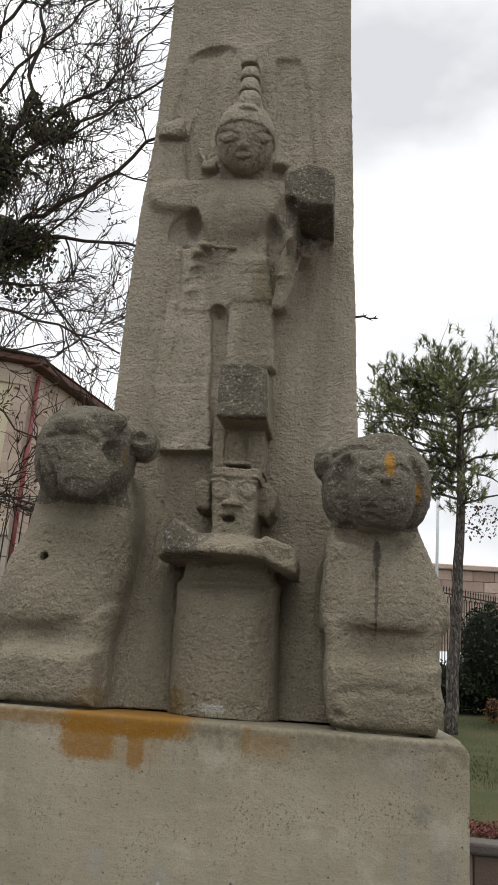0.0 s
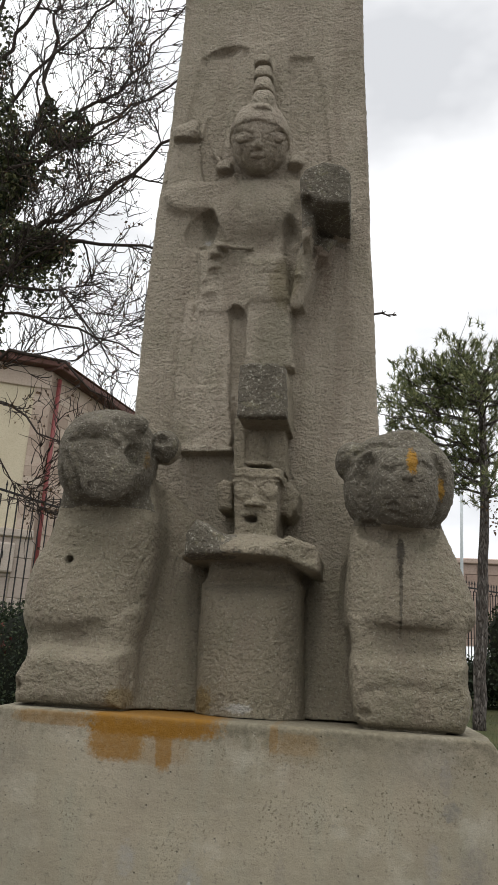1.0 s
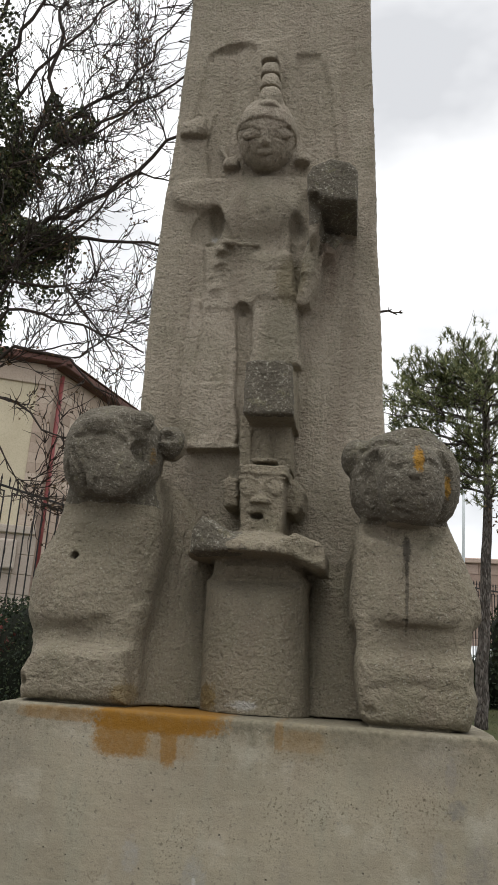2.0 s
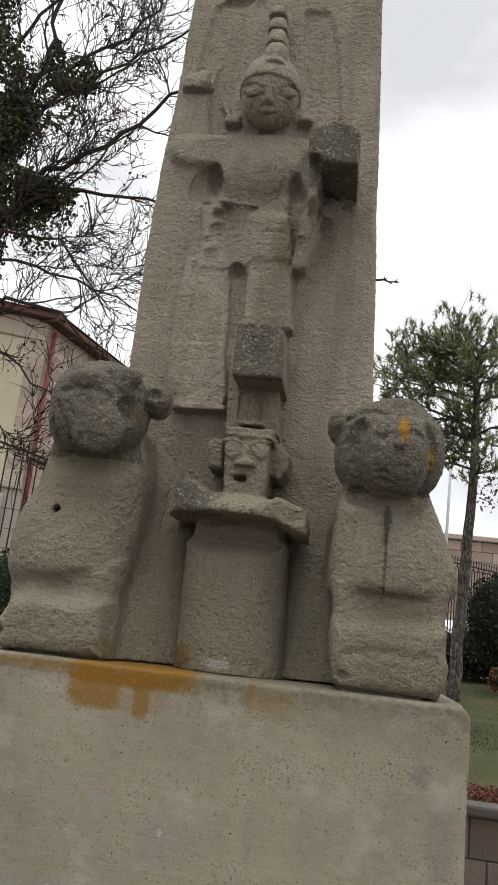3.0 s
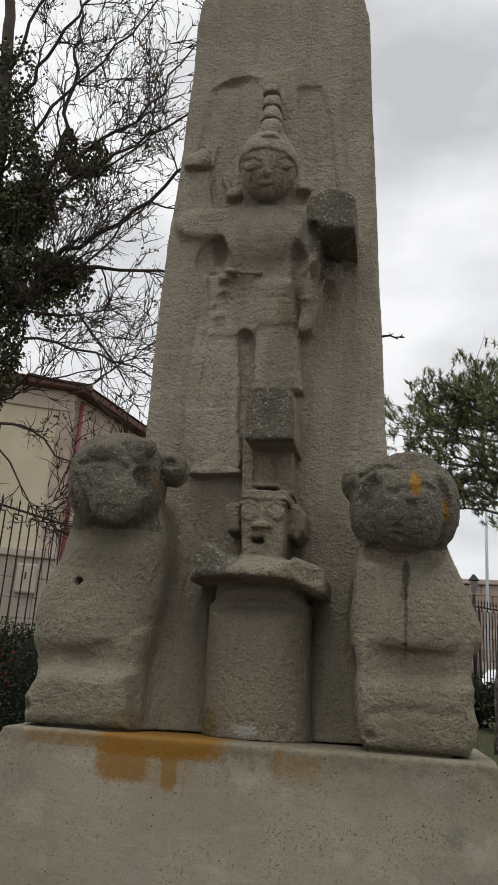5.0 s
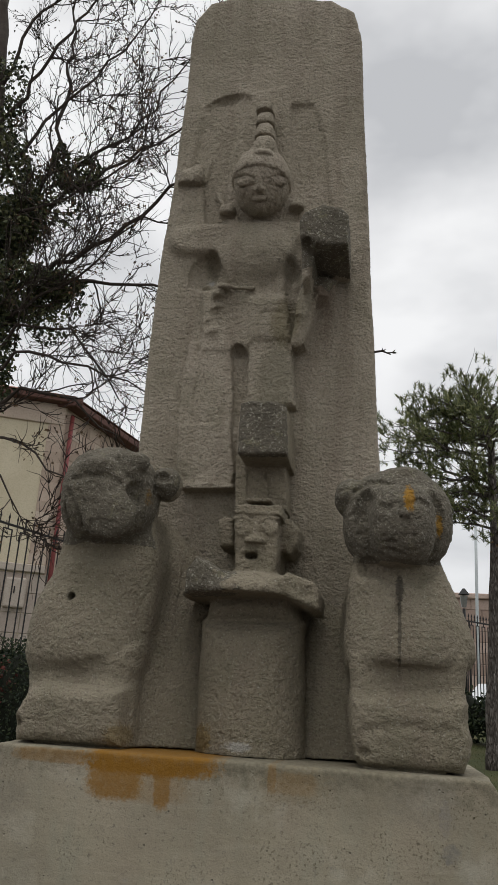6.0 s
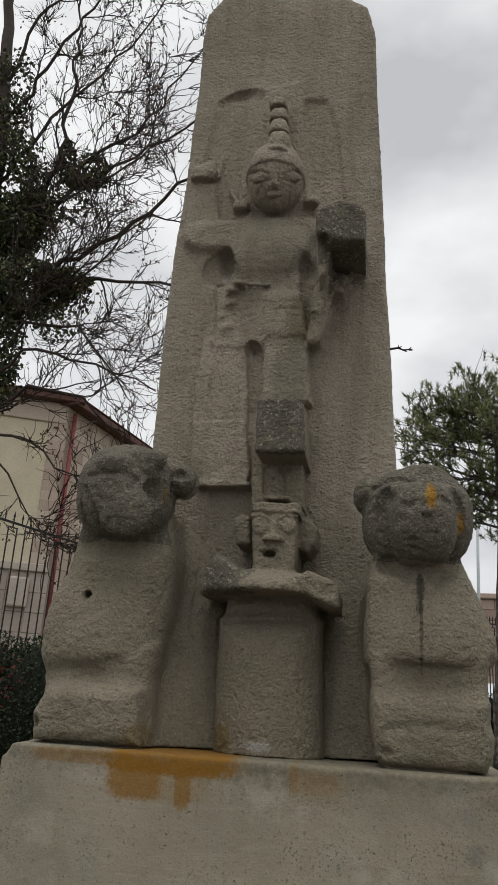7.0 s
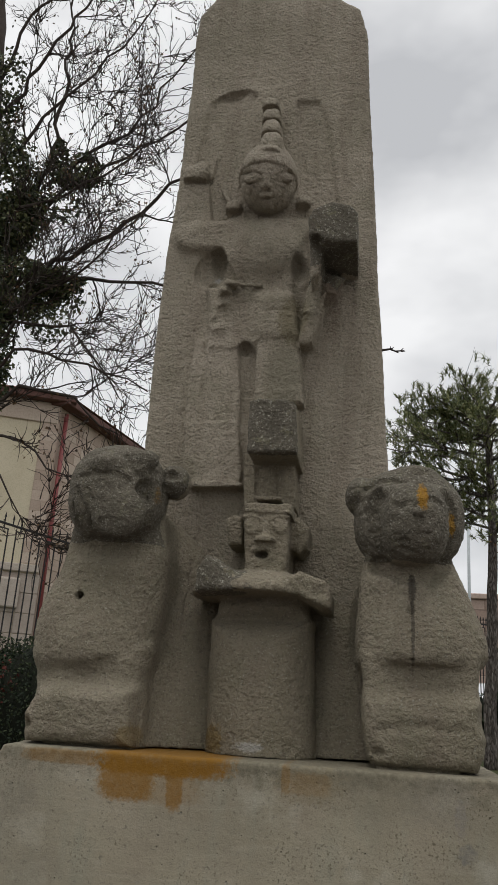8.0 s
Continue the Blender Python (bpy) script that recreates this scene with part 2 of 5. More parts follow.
def plain(name, colours, scale=6.0, rough=0.85, bump=0.3, fine=40.0, vary=None, metal=0.0):
    """A surface of two or three near colours, with grain."""
    m = Mat(name, rough)
    k = len(colours) - 1
    fac = m.noise(scale, 5, 0.6)
    if vary == "object":
        fac = m.math("ADD", m.math("MULTIPLY", m.rand(), 0.6), m.math("MULTIPLY", fac, 0.4))
    if vary == "island":
        fac = m.math("ADD", m.math("MULTIPLY", m.island(), 0.75), m.math("MULTIPLY", fac, 0.25))
    col = m.ramp(fac, *[(0.25 + 0.5 * i / k, c) for i, c in enumerate(colours)])
    g = m.noise(fine, 3, 0.6)
    col = m.mix(m.ramp(g, (0.3, 0.3), (0.55, 0.0)), col, tuple(c * 0.55 for c in colours[0]))
    m.b.inputs["Metallic"].default_value = metal
    return m.done(col, m.bump(g, bump, 0.01))


def make_pine_bark():
    """Long grey scales with dark cracks between them."""
    m = Mat("pine_bark", 0.95)
    scales = m.cells(1.0, m.scaled((46, 46, 7)), "DISTANCE_TO_EDGE")
    tone = m.ramp(m.noise(1.0, 4, 0.6, m.scaled((22, 22, 9))), (0.35, (0.11, 0.090, 0.076)), (0.52, (0.19, 0.165, 0.145)), (0.68, (0.29, 0.265, 0.24)))
    col = m.mix(m.ramp(scales, (0.02, 0.6), (0.20, 0.0)), tone, (0.030, 0.023, 0.018))
    return m.done(col, m.bump(m.ramp(scales, (0.0, 0.0), (0.2, 1.0)), 1.0, 0.03))


CONCRETE = make_concrete()
GRASS = plain("lawn_soil", [(0.028, 0.033, 0.009), (0.044, 0.050, 0.012), (0.075, 0.058, 0.024)], 1.5, 0.95, 0.6, 60)
BLADES = plain("grass_blades", [(0.030, 0.038, 0.009), (0.050, 0.060, 0.013), (0.095, 0.08, 0.03)], 3, 0.8, 0.0, 40, "island")
PAVING = plain("paving_stone", [(0.085, 0.075, 0.068), (0.12, 0.105, 0.096)], 2.0, 0.9, 0.4, 50)
ASHLAR = plain("andesite_block", [(0.125, 0.093, 0.074), (0.175, 0.132, 0.105), (0.215, 0.168, 0.137)], 2.5, 0.9, 0.6, 55, "object")
KERB = plain("kerb_stone", [(0.07, 0.060, 0.053), (0.115, 0.10, 0.09)], 3, 0.9, 0.5, 60)
MULCH = plain("red_bark_mulch", [(0.10, 0.03, 0.025), (0.16, 0.055, 0.045), (0.20, 0.09, 0.07)], 8, 0.95, 0.3, 60, "island")
BARK = plain("bark", [(0.045, 0.035, 0.028), (0.075, 0.06, 0.048)], 9, 0.95, 0.8, 45)
TWIG = plain("twig_bark", [(0.035, 0.026, 0.021), (0.06, 0.046, 0.036)], 9, 0.9, 0.2, 45)
PINE_BARK = make_pine_bark()
NEEDLES = plain("pine_needles", [(0.06, 0.078, 0.028), (0.13, 0.152, 0.052), (0.25, 0.255, 0.10)], 1.5, 0.7, 0.0, 20, "island")
IVY = plain("ivy_leaves", [(0.022, 0.032, 0.013), (0.052, 0.066, 0.024), (0.12, 0.125, 0.05)], 2, 0.55, 0.0, 20, "island")
HEDGE = plain("hedge_leaves", [(0.010, 0.018, 0.008), (0.022, 0.034, 0.014), (0.045, 0.058, 0.024)], 2, 0.75, 0.0, 20, "island")
RED_LEAF = plain("red_leaves", [(0.06, 0.014, 0.010), (0.13, 0.03, 0.02)], 4, 0.6, 0.0, 20, "island")
DRY_LEAF = plain("dry_leaves", [(0.07, 0.045, 0.025), (0.14, 0.085, 0.045)], 4, 0.8, 0.0, 20, "island")
RUST_LEAF = plain("rust_leaves", [(0.12, 0.06, 0.02), (0.22, 0.11, 0.045)], 4, 0.8, 0.0, 20, "island")
# near-black filler that blocks the view through; a shrub's inner shade is its colour
CORE = plain("inner_shade_filler", [(0.008, 0.010, 0.006), (0.016, 0.018, 0.010)], 6, 1.0, 0.4, 20)
IRON = plain("black_iron", [(0.009, 0.0085, 0.0085), (0.018, 0.017, 0.016)], 12, 0.6, 0.2, 60)
PLASTER = plain("cream_plaster", [(0.50, 0.43, 0.30), (0.58, 0.51, 0.37), (0.62, 0.55, 0.41)], 0.8, 0.9, 0.15, 30)
QUOIN = plain("pinkish_stone", [(0.36, 0.28, 0.22), (0.45, 0.355, 0.285), (0.52, 0.43, 0.35)], 1.2, 0.9, 0.4, 25, "object")
BASE_STONE = plain("pale_base_stone", [(0.36, 0.30, 0.255), (0.46, 0.40, 0.34)], 1.5, 0.9, 0.4, 25, "object")
PIPE_RED = plain("red_painted_pipe", [(0.17, 0.035, 0.035), (0.23, 0.06, 0.055)], 5, 0.5, 0.1, 40)
EAVE = plain("brown_eave_boards", [(0.10, 0.05, 0.04), (0.15, 0.075, 0.06)], 3, 0.8, 0.3, 25)
TILE = plain("roof_tile", [(0.20, 0.09, 0.06), (0.30, 0.13, 0.085)], 3, 0.9, 0.4, 25)
POLE = plain("pale_painted_steel", [(0.50, 0.54, 0.55), (0.58, 0.61, 0.62)], 3, 0.45, 0.05, 30)
FAR_STONE = plain("far_pink_stone", [(0.32, 0.235, 0.19), (0.40, 0.30, 0.25), (0.46, 0.36, 0.30)], 1.5, 0.9, 0.3, 12, "object")
CAR_PAINT = plain("white_car_paint", [(0.62, 0.64, 0.65), (0.70, 0.71, 0.72)], 2, 0.25, 0.0, 20)
DARK_GLASS = plain("dark_glass", [(0.02, 0.025, 0.03), (0.03, 0.035, 0.04)], 2, 0.08, 0.0, 20)
RUBBER = plain("tyre_rubber", [(0.02, 0.02, 0.02), (0.03, 0.03, 0.03)], 8, 0.9, 0.2, 40)
WHITE_PANEL = plain("pale_enamel", [(0.44, 0.40, 0.32), (0.50, 0.46, 0.37)], 4, 0.5, 0.05, 30)
LAMP_GLASS = plain("frosted_lamp_glass", [(0.16, 0.16, 0.15), (0.24, 0.24, 0.22)], 4, 0.3, 0.0, 30)


# ---- mesh tools ----
def mesh_of(name, verts, faces, mats, smooth=False, slots=None):
    me = bpy.data.meshes.new(name)
    me.from_pydata(verts, [], faces)
    for m in mats if isinstance(mats, (list, tuple)) else [mats]:
        me.materials.append(m)
    if slots is not None:
        me.polygons.foreach_set("material_index", np.asarray(slots, dtype=np.int32))
    if smooth:
        me.polygons.foreach_set("use_smooth", np.ones(len(me.polygons), dtype=bool))
    me.update()
    return me


def part(name, me, parent=None, label="", m=None):
    """Links a mesh as one object, under a thing or a part."""
    ob = new(name, me)
    if m is not None:
        ob.matrix_basis = m
    if parent is not None:
        ob.parent = parent
    if label:
        ob["label"] = label
    return ob


def bevel_box(name, lo, hi, mat, bevel=0.01, segments=1):
    bm = bmesh.new()
    bmesh.ops.create_cube(bm, size=1)
    for v in bm.verts:
        v.co = Vector([lo[i] + (v.co[i] + 0.5) * (hi[i] - lo[i]) for i in range(3)])
    if bevel:
        bmesh.ops.bevel(bm, geom=bm.edges[:], offset=bevel, segments=segments, affect="EDGES", profile=0.5)
    me = bpy.data.meshes.new(name)
    bm.to_mesh(me)
    bm.free()
    me.materials.append(mat)
    return me


def join_boxes(name, boxes, mat):
    """Plain bars of one part, as (lo, hi)."""
    vs, fs = [], []
    for lo, hi in boxes:
        o = len(vs)
        vs += [(x, y, z) for x in (lo[0], hi[0]) for y in (lo[1], hi[1]) for z in (lo[2], hi[2])]
        fs += [tuple(o + i for i in f) for f in ((0, 1, 3, 2), (4, 6, 7, 5), (0, 4, 5, 1), (2, 3, 7, 6), (0, 2, 6, 4), (1, 5, 7, 3))]
    return mesh_of(name, vs, fs, mat)


def tubes(name, lines, mat, sides=5):
    """Tapered tubes along lines of (point, radius)."""
    vs, fs = [], []
    ring = [(math.cos(2 * math.pi * i / sides), math.sin(2 * math.pi * i / sides)) for i in range(sides)]
    for line in lines:
        base = len(vs)
        for i, (p, r) in enumerate(line):
            a = Vector(line[max(i - 1, 0)][0])
            b = Vector(line[min(i + 1, len(line) - 1)][0])
            d = (b - a).normalized() if (b - a).length > 1e-6 else Vector((0, 0, 1))
            u = d.orthogonal().normalized()
            if i:
                u = (last - d * last.dot(d)).normalized()
            last = u
            w = d.cross(u)
            vs += [tuple(Vector(p) + (u * c + w * s) * r) for c, s in ring]
        for i in range(len(line) - 1):
            for k in range(sides):
                q = base + i * sides
                fs.append((q + k, q + (k + 1) % sides, q + sides + (k + 1) % sides, q + sides + k))
        fs.append(tuple(base + k for k in range(sides))[::-1])
        fs.append(tuple(base + (len(line) - 1) * sides + k for k in range(sides)))
    return mesh_of(name, vs, fs, mat, True)


def leaves(name, spots, size, mat, rng, droop=0.4, slim=0.65):
    """Small folded leaves, two faces each, at the given points."""
    vs, fs = [], []
    for p in spots:
        p = Vector(p)
        d = Vector((rng.uniform(-1, 1), rng.uniform(-1, 1), rng.uniform(-1, 1) - droop)).normalized()
        s = d.cross(Vector((rng.uniform(-1, 1), rng.uniform(-1, 1), rng.uniform(-1, 1)))).normalized()
        n = d.cross(s)
        k = size * rng.uniform(0.6, 1.3)
        o = len(vs)
        vs += [tuple(p), tuple(p + d * k * 0.5 + s * k * slim * 0.5 + n * k * 0.12), tuple(p + d * k), tuple(p + d * k * 0.5 - s * k * slim * 0.5 + n * k * 0.12)]
        fs += [(o, o + 1, o + 2), (o, o + 2, o + 3)]
    return mesh_of(name, vs, fs, mat)


TABLE = np.random.RandomState(5).rand(32, 32, 32).astype(np.float32)


def grain(p, size, shift=0.0):
    """Smooth noise from -1 to 1 at points p, with lumps of that size."""
    q = p / size + shift
    i = np.floor(q).astype(int)
    f = q - i
    f = f * f * (3 - 2 * f)
    out = 0
    for dx in (0, 1):
        for dy in (0, 1):
            for dz in (0, 1):
                w = (f[:, 0] if dx else 1 - f[:, 0]) * (f[:, 1] if dy else 1 - f[:, 1]) * (f[:, 2] if dz else 1 - f[:, 2])
                out = out + w * TABLE[(i[:, 0] + dx) % 32, (i[:, 1] + dy) % 32, (i[:, 2] + dz) % 32]
    return out * 2 - 1


class Stone:
    """A block that is carved: solids are blended in or cut out, then a skin is drawn round what is left."""

    def __init__(self, lo, hi, step):
        self.lo, self.step = np.array(lo, dtype=float), step
        self.n = [int(round((b - a) / step)) + 1 for a, b in zip(lo, hi)]
        self.ax = [lo[i] + step * np.arange(self.n[i]) for i in range(3)]
        self.f = np.ones(self.n, dtype=np.float32)

    def blend(self, dist, lo, hi, k, cut):
        pad = k + 3 * self.step
        s = [slice(int(np.searchsorted(self.ax[i], lo[i] - pad)), int(np.searchsorted(self.ax[i], hi[i] + pad))) for i in range(3)]
        x, y, z = self.ax[0][s[0]][:, None, None], self.ax[1][s[1]][None, :, None], self.ax[2][s[2]][None, None, :]
        if min(len(self.ax[i][s[i]]) for i in range(3)) == 0:
            return
        d = dist(x, y, z)
        a = self.f[s[0], s[1], s[2]]
        if cut:
            h = np.clip(0.5 - 0.5 * (a + d) / k, 0, 1)
            r = a + (-d - a) * h + k * h * (1 - h)
        else:
            h = np.clip(0.5 + 0.5 * (a - d) / k, 0, 1)
            r = a + (d - a) * h - k * h * (1 - h)
        self.f[s[0], s[1], s[2]] = r

    def ell(self, c, r, k=0.03, cut=False, lean=0.0):
        """An ellipsoid; lean: degrees clockwise as seen from the front."""
        ca, sa = math.cos(radians(lean)), math.sin(radians(lean))

        def dist(x, y, z):
            u, v, w = x - c[0], y - c[1], z - c[2]
            u, w = u * ca - w * sa, u * sa + w * ca
            k0 = np.sqrt((u / r[0]) ** 2 + (v / r[1]) ** 2 + (w / r[2]) ** 2)
            k1 = np.sqrt((u / r[0] ** 2) ** 2 + (v / r[1] ** 2) ** 2 + (w / r[2] ** 2) ** 2)
            return k0 * (k0 - 1) / np.maximum(k1, 1e-6)
        m = max(r[0], r[2]) if lean else None
        rr = (m or r[0], r[1], m or r[2])
        self.blend(dist, [c[i] - rr[i] for i in range(3)], [c[i] + rr[i] for i in range(3)], k, cut)

    def dome(self, c, r, floor, p=2.0, k=0.02, edge=0.02, lean=0.0, nod=0.0):
        """A rounded mass cut off flat at the height floor; p above 2 makes it squarer. lean and nod tip the cut."""
        tl, tn = math.tan(radians(lean)), math.tan(radians(nod))

        def dist(x, y, z):
            u, v, w = abs(x - c[0]) / r[0], abs(y - c[1]) / r[1], abs(z - c[2]) / r[2]
            f = np.maximum((u ** p + v ** p + w ** p) ** (1 / p), 1e-4)
            g = np.sqrt((u ** (p - 1) / r[0]) ** 2 + (v ** (p - 1) / r[1]) ** 2 + (w ** (p - 1) / r[2]) ** 2) * f ** (1 - p)
            d = (f - 1) / np.maximum(g, 1.0)
            b = floor - z + (x - c[0]) * tl + (y - c[1]) * tn
            h = np.clip(0.5 - 0.5 * (b - d) / edge, 0, 1)
            return b + (d - b) * h + edge * h * (1 - h)
        self.blend(dist, [c[i] - r[i] for i in range(3)], [c[i] + r[i] for i in range(3)], k, False)

    def box(self, lo, hi, rnd=0.03, k=0.02, cut=False, lean=0.0, nod=0.0):
        """A rounded box; lean turns it in the front view, nod tips its front down."""
        c = [(a + b) / 2 for a, b in zip(lo, hi)]
        h = [abs(b - a) / 2 - rnd for a, b in zip(lo, hi)]
        ca, sa = math.cos(radians(lean)), math.sin(radians(lean))
        cn, sn = math.cos(radians(nod)), math.sin(radians(nod))

        def dist(x, y, z):
            u, v, w = x - c[0], y - c[1], z - c[2]
            u, w = u * ca - w * sa, u * sa + w * ca
            v, w = v * cn - w * sn, v * sn + w * cn
            q = [abs(u) - h[0], abs(v) - h[1], abs(w) - h[2]]
            out = np.sqrt(np.maximum(q[0], 0) ** 2 + np.maximum(q[1], 0) ** 2 + np.maximum(q[2], 0) ** 2)
            return out + np.minimum(np.maximum(q[0], np.maximum(q[1], q[2])), 0) - rnd
        e = [a + rnd for a in h]
        if lean or nod:
            e = [max(e)] * 3
        self.blend(dist, [c[i] - e[i] for i in range(3)], [c[i] + e[i] for i in range(3)], k, cut)

    def cap(self, a, b, ra, rb, k=0.03, cut=False):
        """A limb from a to b, tapered, with round ends."""
        a, b = np.array(a), np.array(b)
        ab = b - a

        def dist(x, y, z):
            u, v, w = x - a[0], y - a[1], z - a[2]
            t = np.clip((u * ab[0] + v * ab[1] + w * ab[2]) / (ab @ ab), 0, 1)
            return np.sqrt((u - t * ab[0]) ** 2 + (v - t * ab[1]) ** 2 + (w - t * ab[2]) ** 2) - (ra + (rb - ra) * t)
        m = max(ra, rb)
        self.blend(dist, np.minimum(a, b) - m, np.maximum(a, b) + m, k, cut)

    def slab(self, outline, y0, y1, rnd=0.03, k=0.02, cut=False):
        """An outline in x and z, thick from y0 to y1."""
        pts = np.array(outline, dtype=float)
        yc, yh = (y0 + y1) / 2, (y1 - y0) / 2 - rnd

        def dist(x, y, z):
            px, pz = x[:, 0, 0][:, None], z[0, 0, :][None, :]
            best = np.full((px.shape[0], pz.shape[1]), 1e9)
            sign = np.ones_like(best)
            j = len(pts) - 1
            for i in range(len(pts)):
                ex, ez = pts[j] - pts[i]
                wx, wz = px - pts[i][0], pz - pts[i][1]
                t = np.clip((wx * ex + wz * ez) / (ex * ex + ez * ez), 0, 1)
                best = np.minimum(best, (wx - ex * t) ** 2 + (wz - ez * t) ** 2)
                c1, c2, c3 = pz >= pts[i][1], pz < pts[j][1], ex * wz > ez * wx
                sign = np.where((c1 & c2 & c3) | (~c1 & ~c2 & ~c3), -sign, sign)
                j = i
            d2 = (sign * np.sqrt(best) + rnd)[:, None, :]
            dy = abs(y - yc) - yh
            return np.sqrt(np.maximum(d2, 0) ** 2 + np.maximum(dy, 0) ** 2) + np.minimum(np.maximum(d2, dy), 0) - rnd
        self.blend(dist, (pts[:, 0].min(), y0, pts[:, 1].min()), (pts[:, 0].max(), y1, pts[:, 1].max()), k, cut)

    def skin(self, name, mats, choose=None, rough=((0.4, 0.006), (0.13, 0.003), (0.045, 0.0038), (0.026, 0.0044))):
        f = np.pad(self.f, 1, constant_values=1.0)
        s = f < 0
        n = np.array(f.shape) - 1
        cnt = np.zeros(n, dtype=np.int8)
        for d in np.ndindex(2, 2, 2):
            cnt += s[d[0]:d[0] + n[0], d[1]:d[1] + n[1], d[2]:d[2] + n[2]]
        live = np.argwhere((cnt > 0) & (cnt < 8))
        ids = np.full(n, -1, dtype=np.int64)
        ids[live[:, 0], live[:, 1], live[:, 2]] = np.arange(len(live))
        corner = {d: f[live[:, 0] + d[0], live[:, 1] + d[1], live[:, 2] + d[2]].astype(float) for d in np.ndindex(2, 2, 2)}
        total, hits = np.zeros((len(live), 3)), np.zeros(len(live))
        for d in np.ndindex(2, 2, 2):
            for axis in range(3):
                if d[axis]:
                    continue
                e = list(d)
                e[axis] = 1
                a, b = corner[d], corner[tuple(e)]
                on = (a < 0) != (b < 0)
                t = np.where(on, a / np.where(on, a - b, 1), 0)
                p = np.tile(np.array(d, dtype=float), (len(live), 1))
                p[:, axis] += t
                total += p * on[:, None]
                hits += on
        v = (live - 1 + total / hits[:, None]) * self.step + self.lo
        quads = []
        for axis in range(3):
            b1, b2 = (axis + 1) % 3, (axis + 2) % 3
            lo = [slice(1, None)] * 3
            lo[axis] = slice(0, n[axis])
            hi = [slice(1, None)] * 3
            hi[axis] = slice(1, n[axis] + 1)
            one, two = s[tuple(lo)], s[tuple(hi)]
            at = np.argwhere(one != two)
            flip = one[at[:, 0], at[:, 1], at[:, 2]]
            at = at + 1
            at[:, axis] -= 1
            at = at[(at < n).all(axis=1)]
            o1, o2 = np.zeros(3, int), np.zeros(3, int)
            o1[b1], o2[b2] = 1, 1
            q = np.stack([ids[tuple((at - a).T)] for a in (o1 * 0, o1, o1 + o2, o2)], axis=1)
            if len(flip) != len(q):
                continue
            q[~flip] = q[~flip][:, ::-1]
            quads.append(q)
        q = np.concatenate(quads)
        q = q[(q >= 0).all(axis=1)]
        # tooling and wear, along the surface's own direction
        nf = np.cross(v[q[:, 2]] - v[q[:, 0]], v[q[:, 3]] - v[q[:, 1]])
        nv = np.zeros_like(v)
        for i in range(4):
            np.add.at(nv, q[:, i], nf)
        nv /= np.maximum(np.linalg.norm(nv, axis=1), 1e-12)[:, None]
        shift = sum(grain(v, size, 7.3 * i) * amp for i, (size, amp) in enumerate(rough))
        v = v + nv * shift[:, None]
        slots = None
        if choose is not None:
            slots = choose(v[q].mean(axis=1))
        return mesh_of(name, v.tolist(), q.tolist(), mats, True, slots)


# ---- ground, retaining wall, plinth ----
WALL_Y = 1.62
FLOOR = -0.32


def height(x, y):
    """The garden rises behind the retaining wall, and more so to the west."""
    if y < WALL_Y + 0.1:
        return FLOOR
    run = min(y, 15) - WALL_Y
    return 0.815 + 0.062 * run + 0.10 * max(0.0, min(-x - 1.5, 8)) * min(1.0, run / 3)


def make_ground():
    xs = [-1500, -300, -80, -40, -25] + [-18 + 0.75 * i for i in range(49)] + [25, 40, 80, 300, 1500]
    ys = [-1500, -300, -60, -20, -8, -4, -1, 0, 1, WALL_Y + 0.09, WALL_Y + 0.11] + [2.0 + 0.7 * i for i in range(33)] + [27, 35, 60, 200, 600, 1500]
    vs = []
    for y in ys:
        for x in xs:
            z = height(x, y)
            if 2.2 < y < 26:
                z += 0.03 * noise.noise(Vector((x * 0.7, y * 0.7, 0)))
            vs.append((x, y, z))
    w = len(xs)
    fs, slots = [], []
    for j in range(len(ys) - 1):
        for i in range(w - 1):
            fs.append((j * w + i, j * w + i + 1, (j + 1) * w + i + 1, (j + 1) * w + i))
            slots.append(0 if ys[j + 1] < WALL_Y + 0.2 else 1)
    ob = part("ground", mesh_of("ground", vs, fs, [PAVING, GRASS], False, slots))
    return tagged(ob, "thin winter lawn rising behind a paved forecourt", "ground", kind="structure")


ground = make_ground()


def make_plinth():
    s = Stone((-1.7, -0.1, -0.46), (1.7, 1.7, 1.7), 0.0155)
    s.box((-1.555, 0.0, -0.40), (1.565, 1.55, 1.6), 0.004, 0.004)
    # worn and chipped upper corners and edge
    for c, r in (((1.59, -0.02, 1.62), (0.06, 0.5, 0.07)), ((-1.60, -0.02, 1.65), (0.11, 0.5, 0.15)), ((-1.2, -0.03, 1.62), (0.25, 0.05, 0.03)),
                 ((0.45, -0.03, 1.62), (0.12, 0.05, 0.035)), ((0.9, -0.02, 1.62), (0.3, 0.04, 0.03)), ((1.0, -0.02, 1.61), (0.05, 0.05, 0.03)), ((-0.3, -0.02, 1.62), (0.06, 0.05, 0.03)), ((0.15, -0.02, 1.62), (0.04, 0.05, 0.03)), ((1.58, -0.01, 1.2), (0.02, 0.03, 0.05)), ((1.575, -0.01, 0.92), (0.025, 0.03, 0.14))):
        s.ell(c, r, 0.015, True)
    me = s.skin("plinth", CONCRETE, None, ((0.6, 0.004), (0.12, 0.0012), (0.05, 0.001), (0.035, 0.0012)))
    return tagged(part("plinth", me), "grey board-marked concrete plinth with an ochre rust stain", "plinth")


plinth = make_plinth()


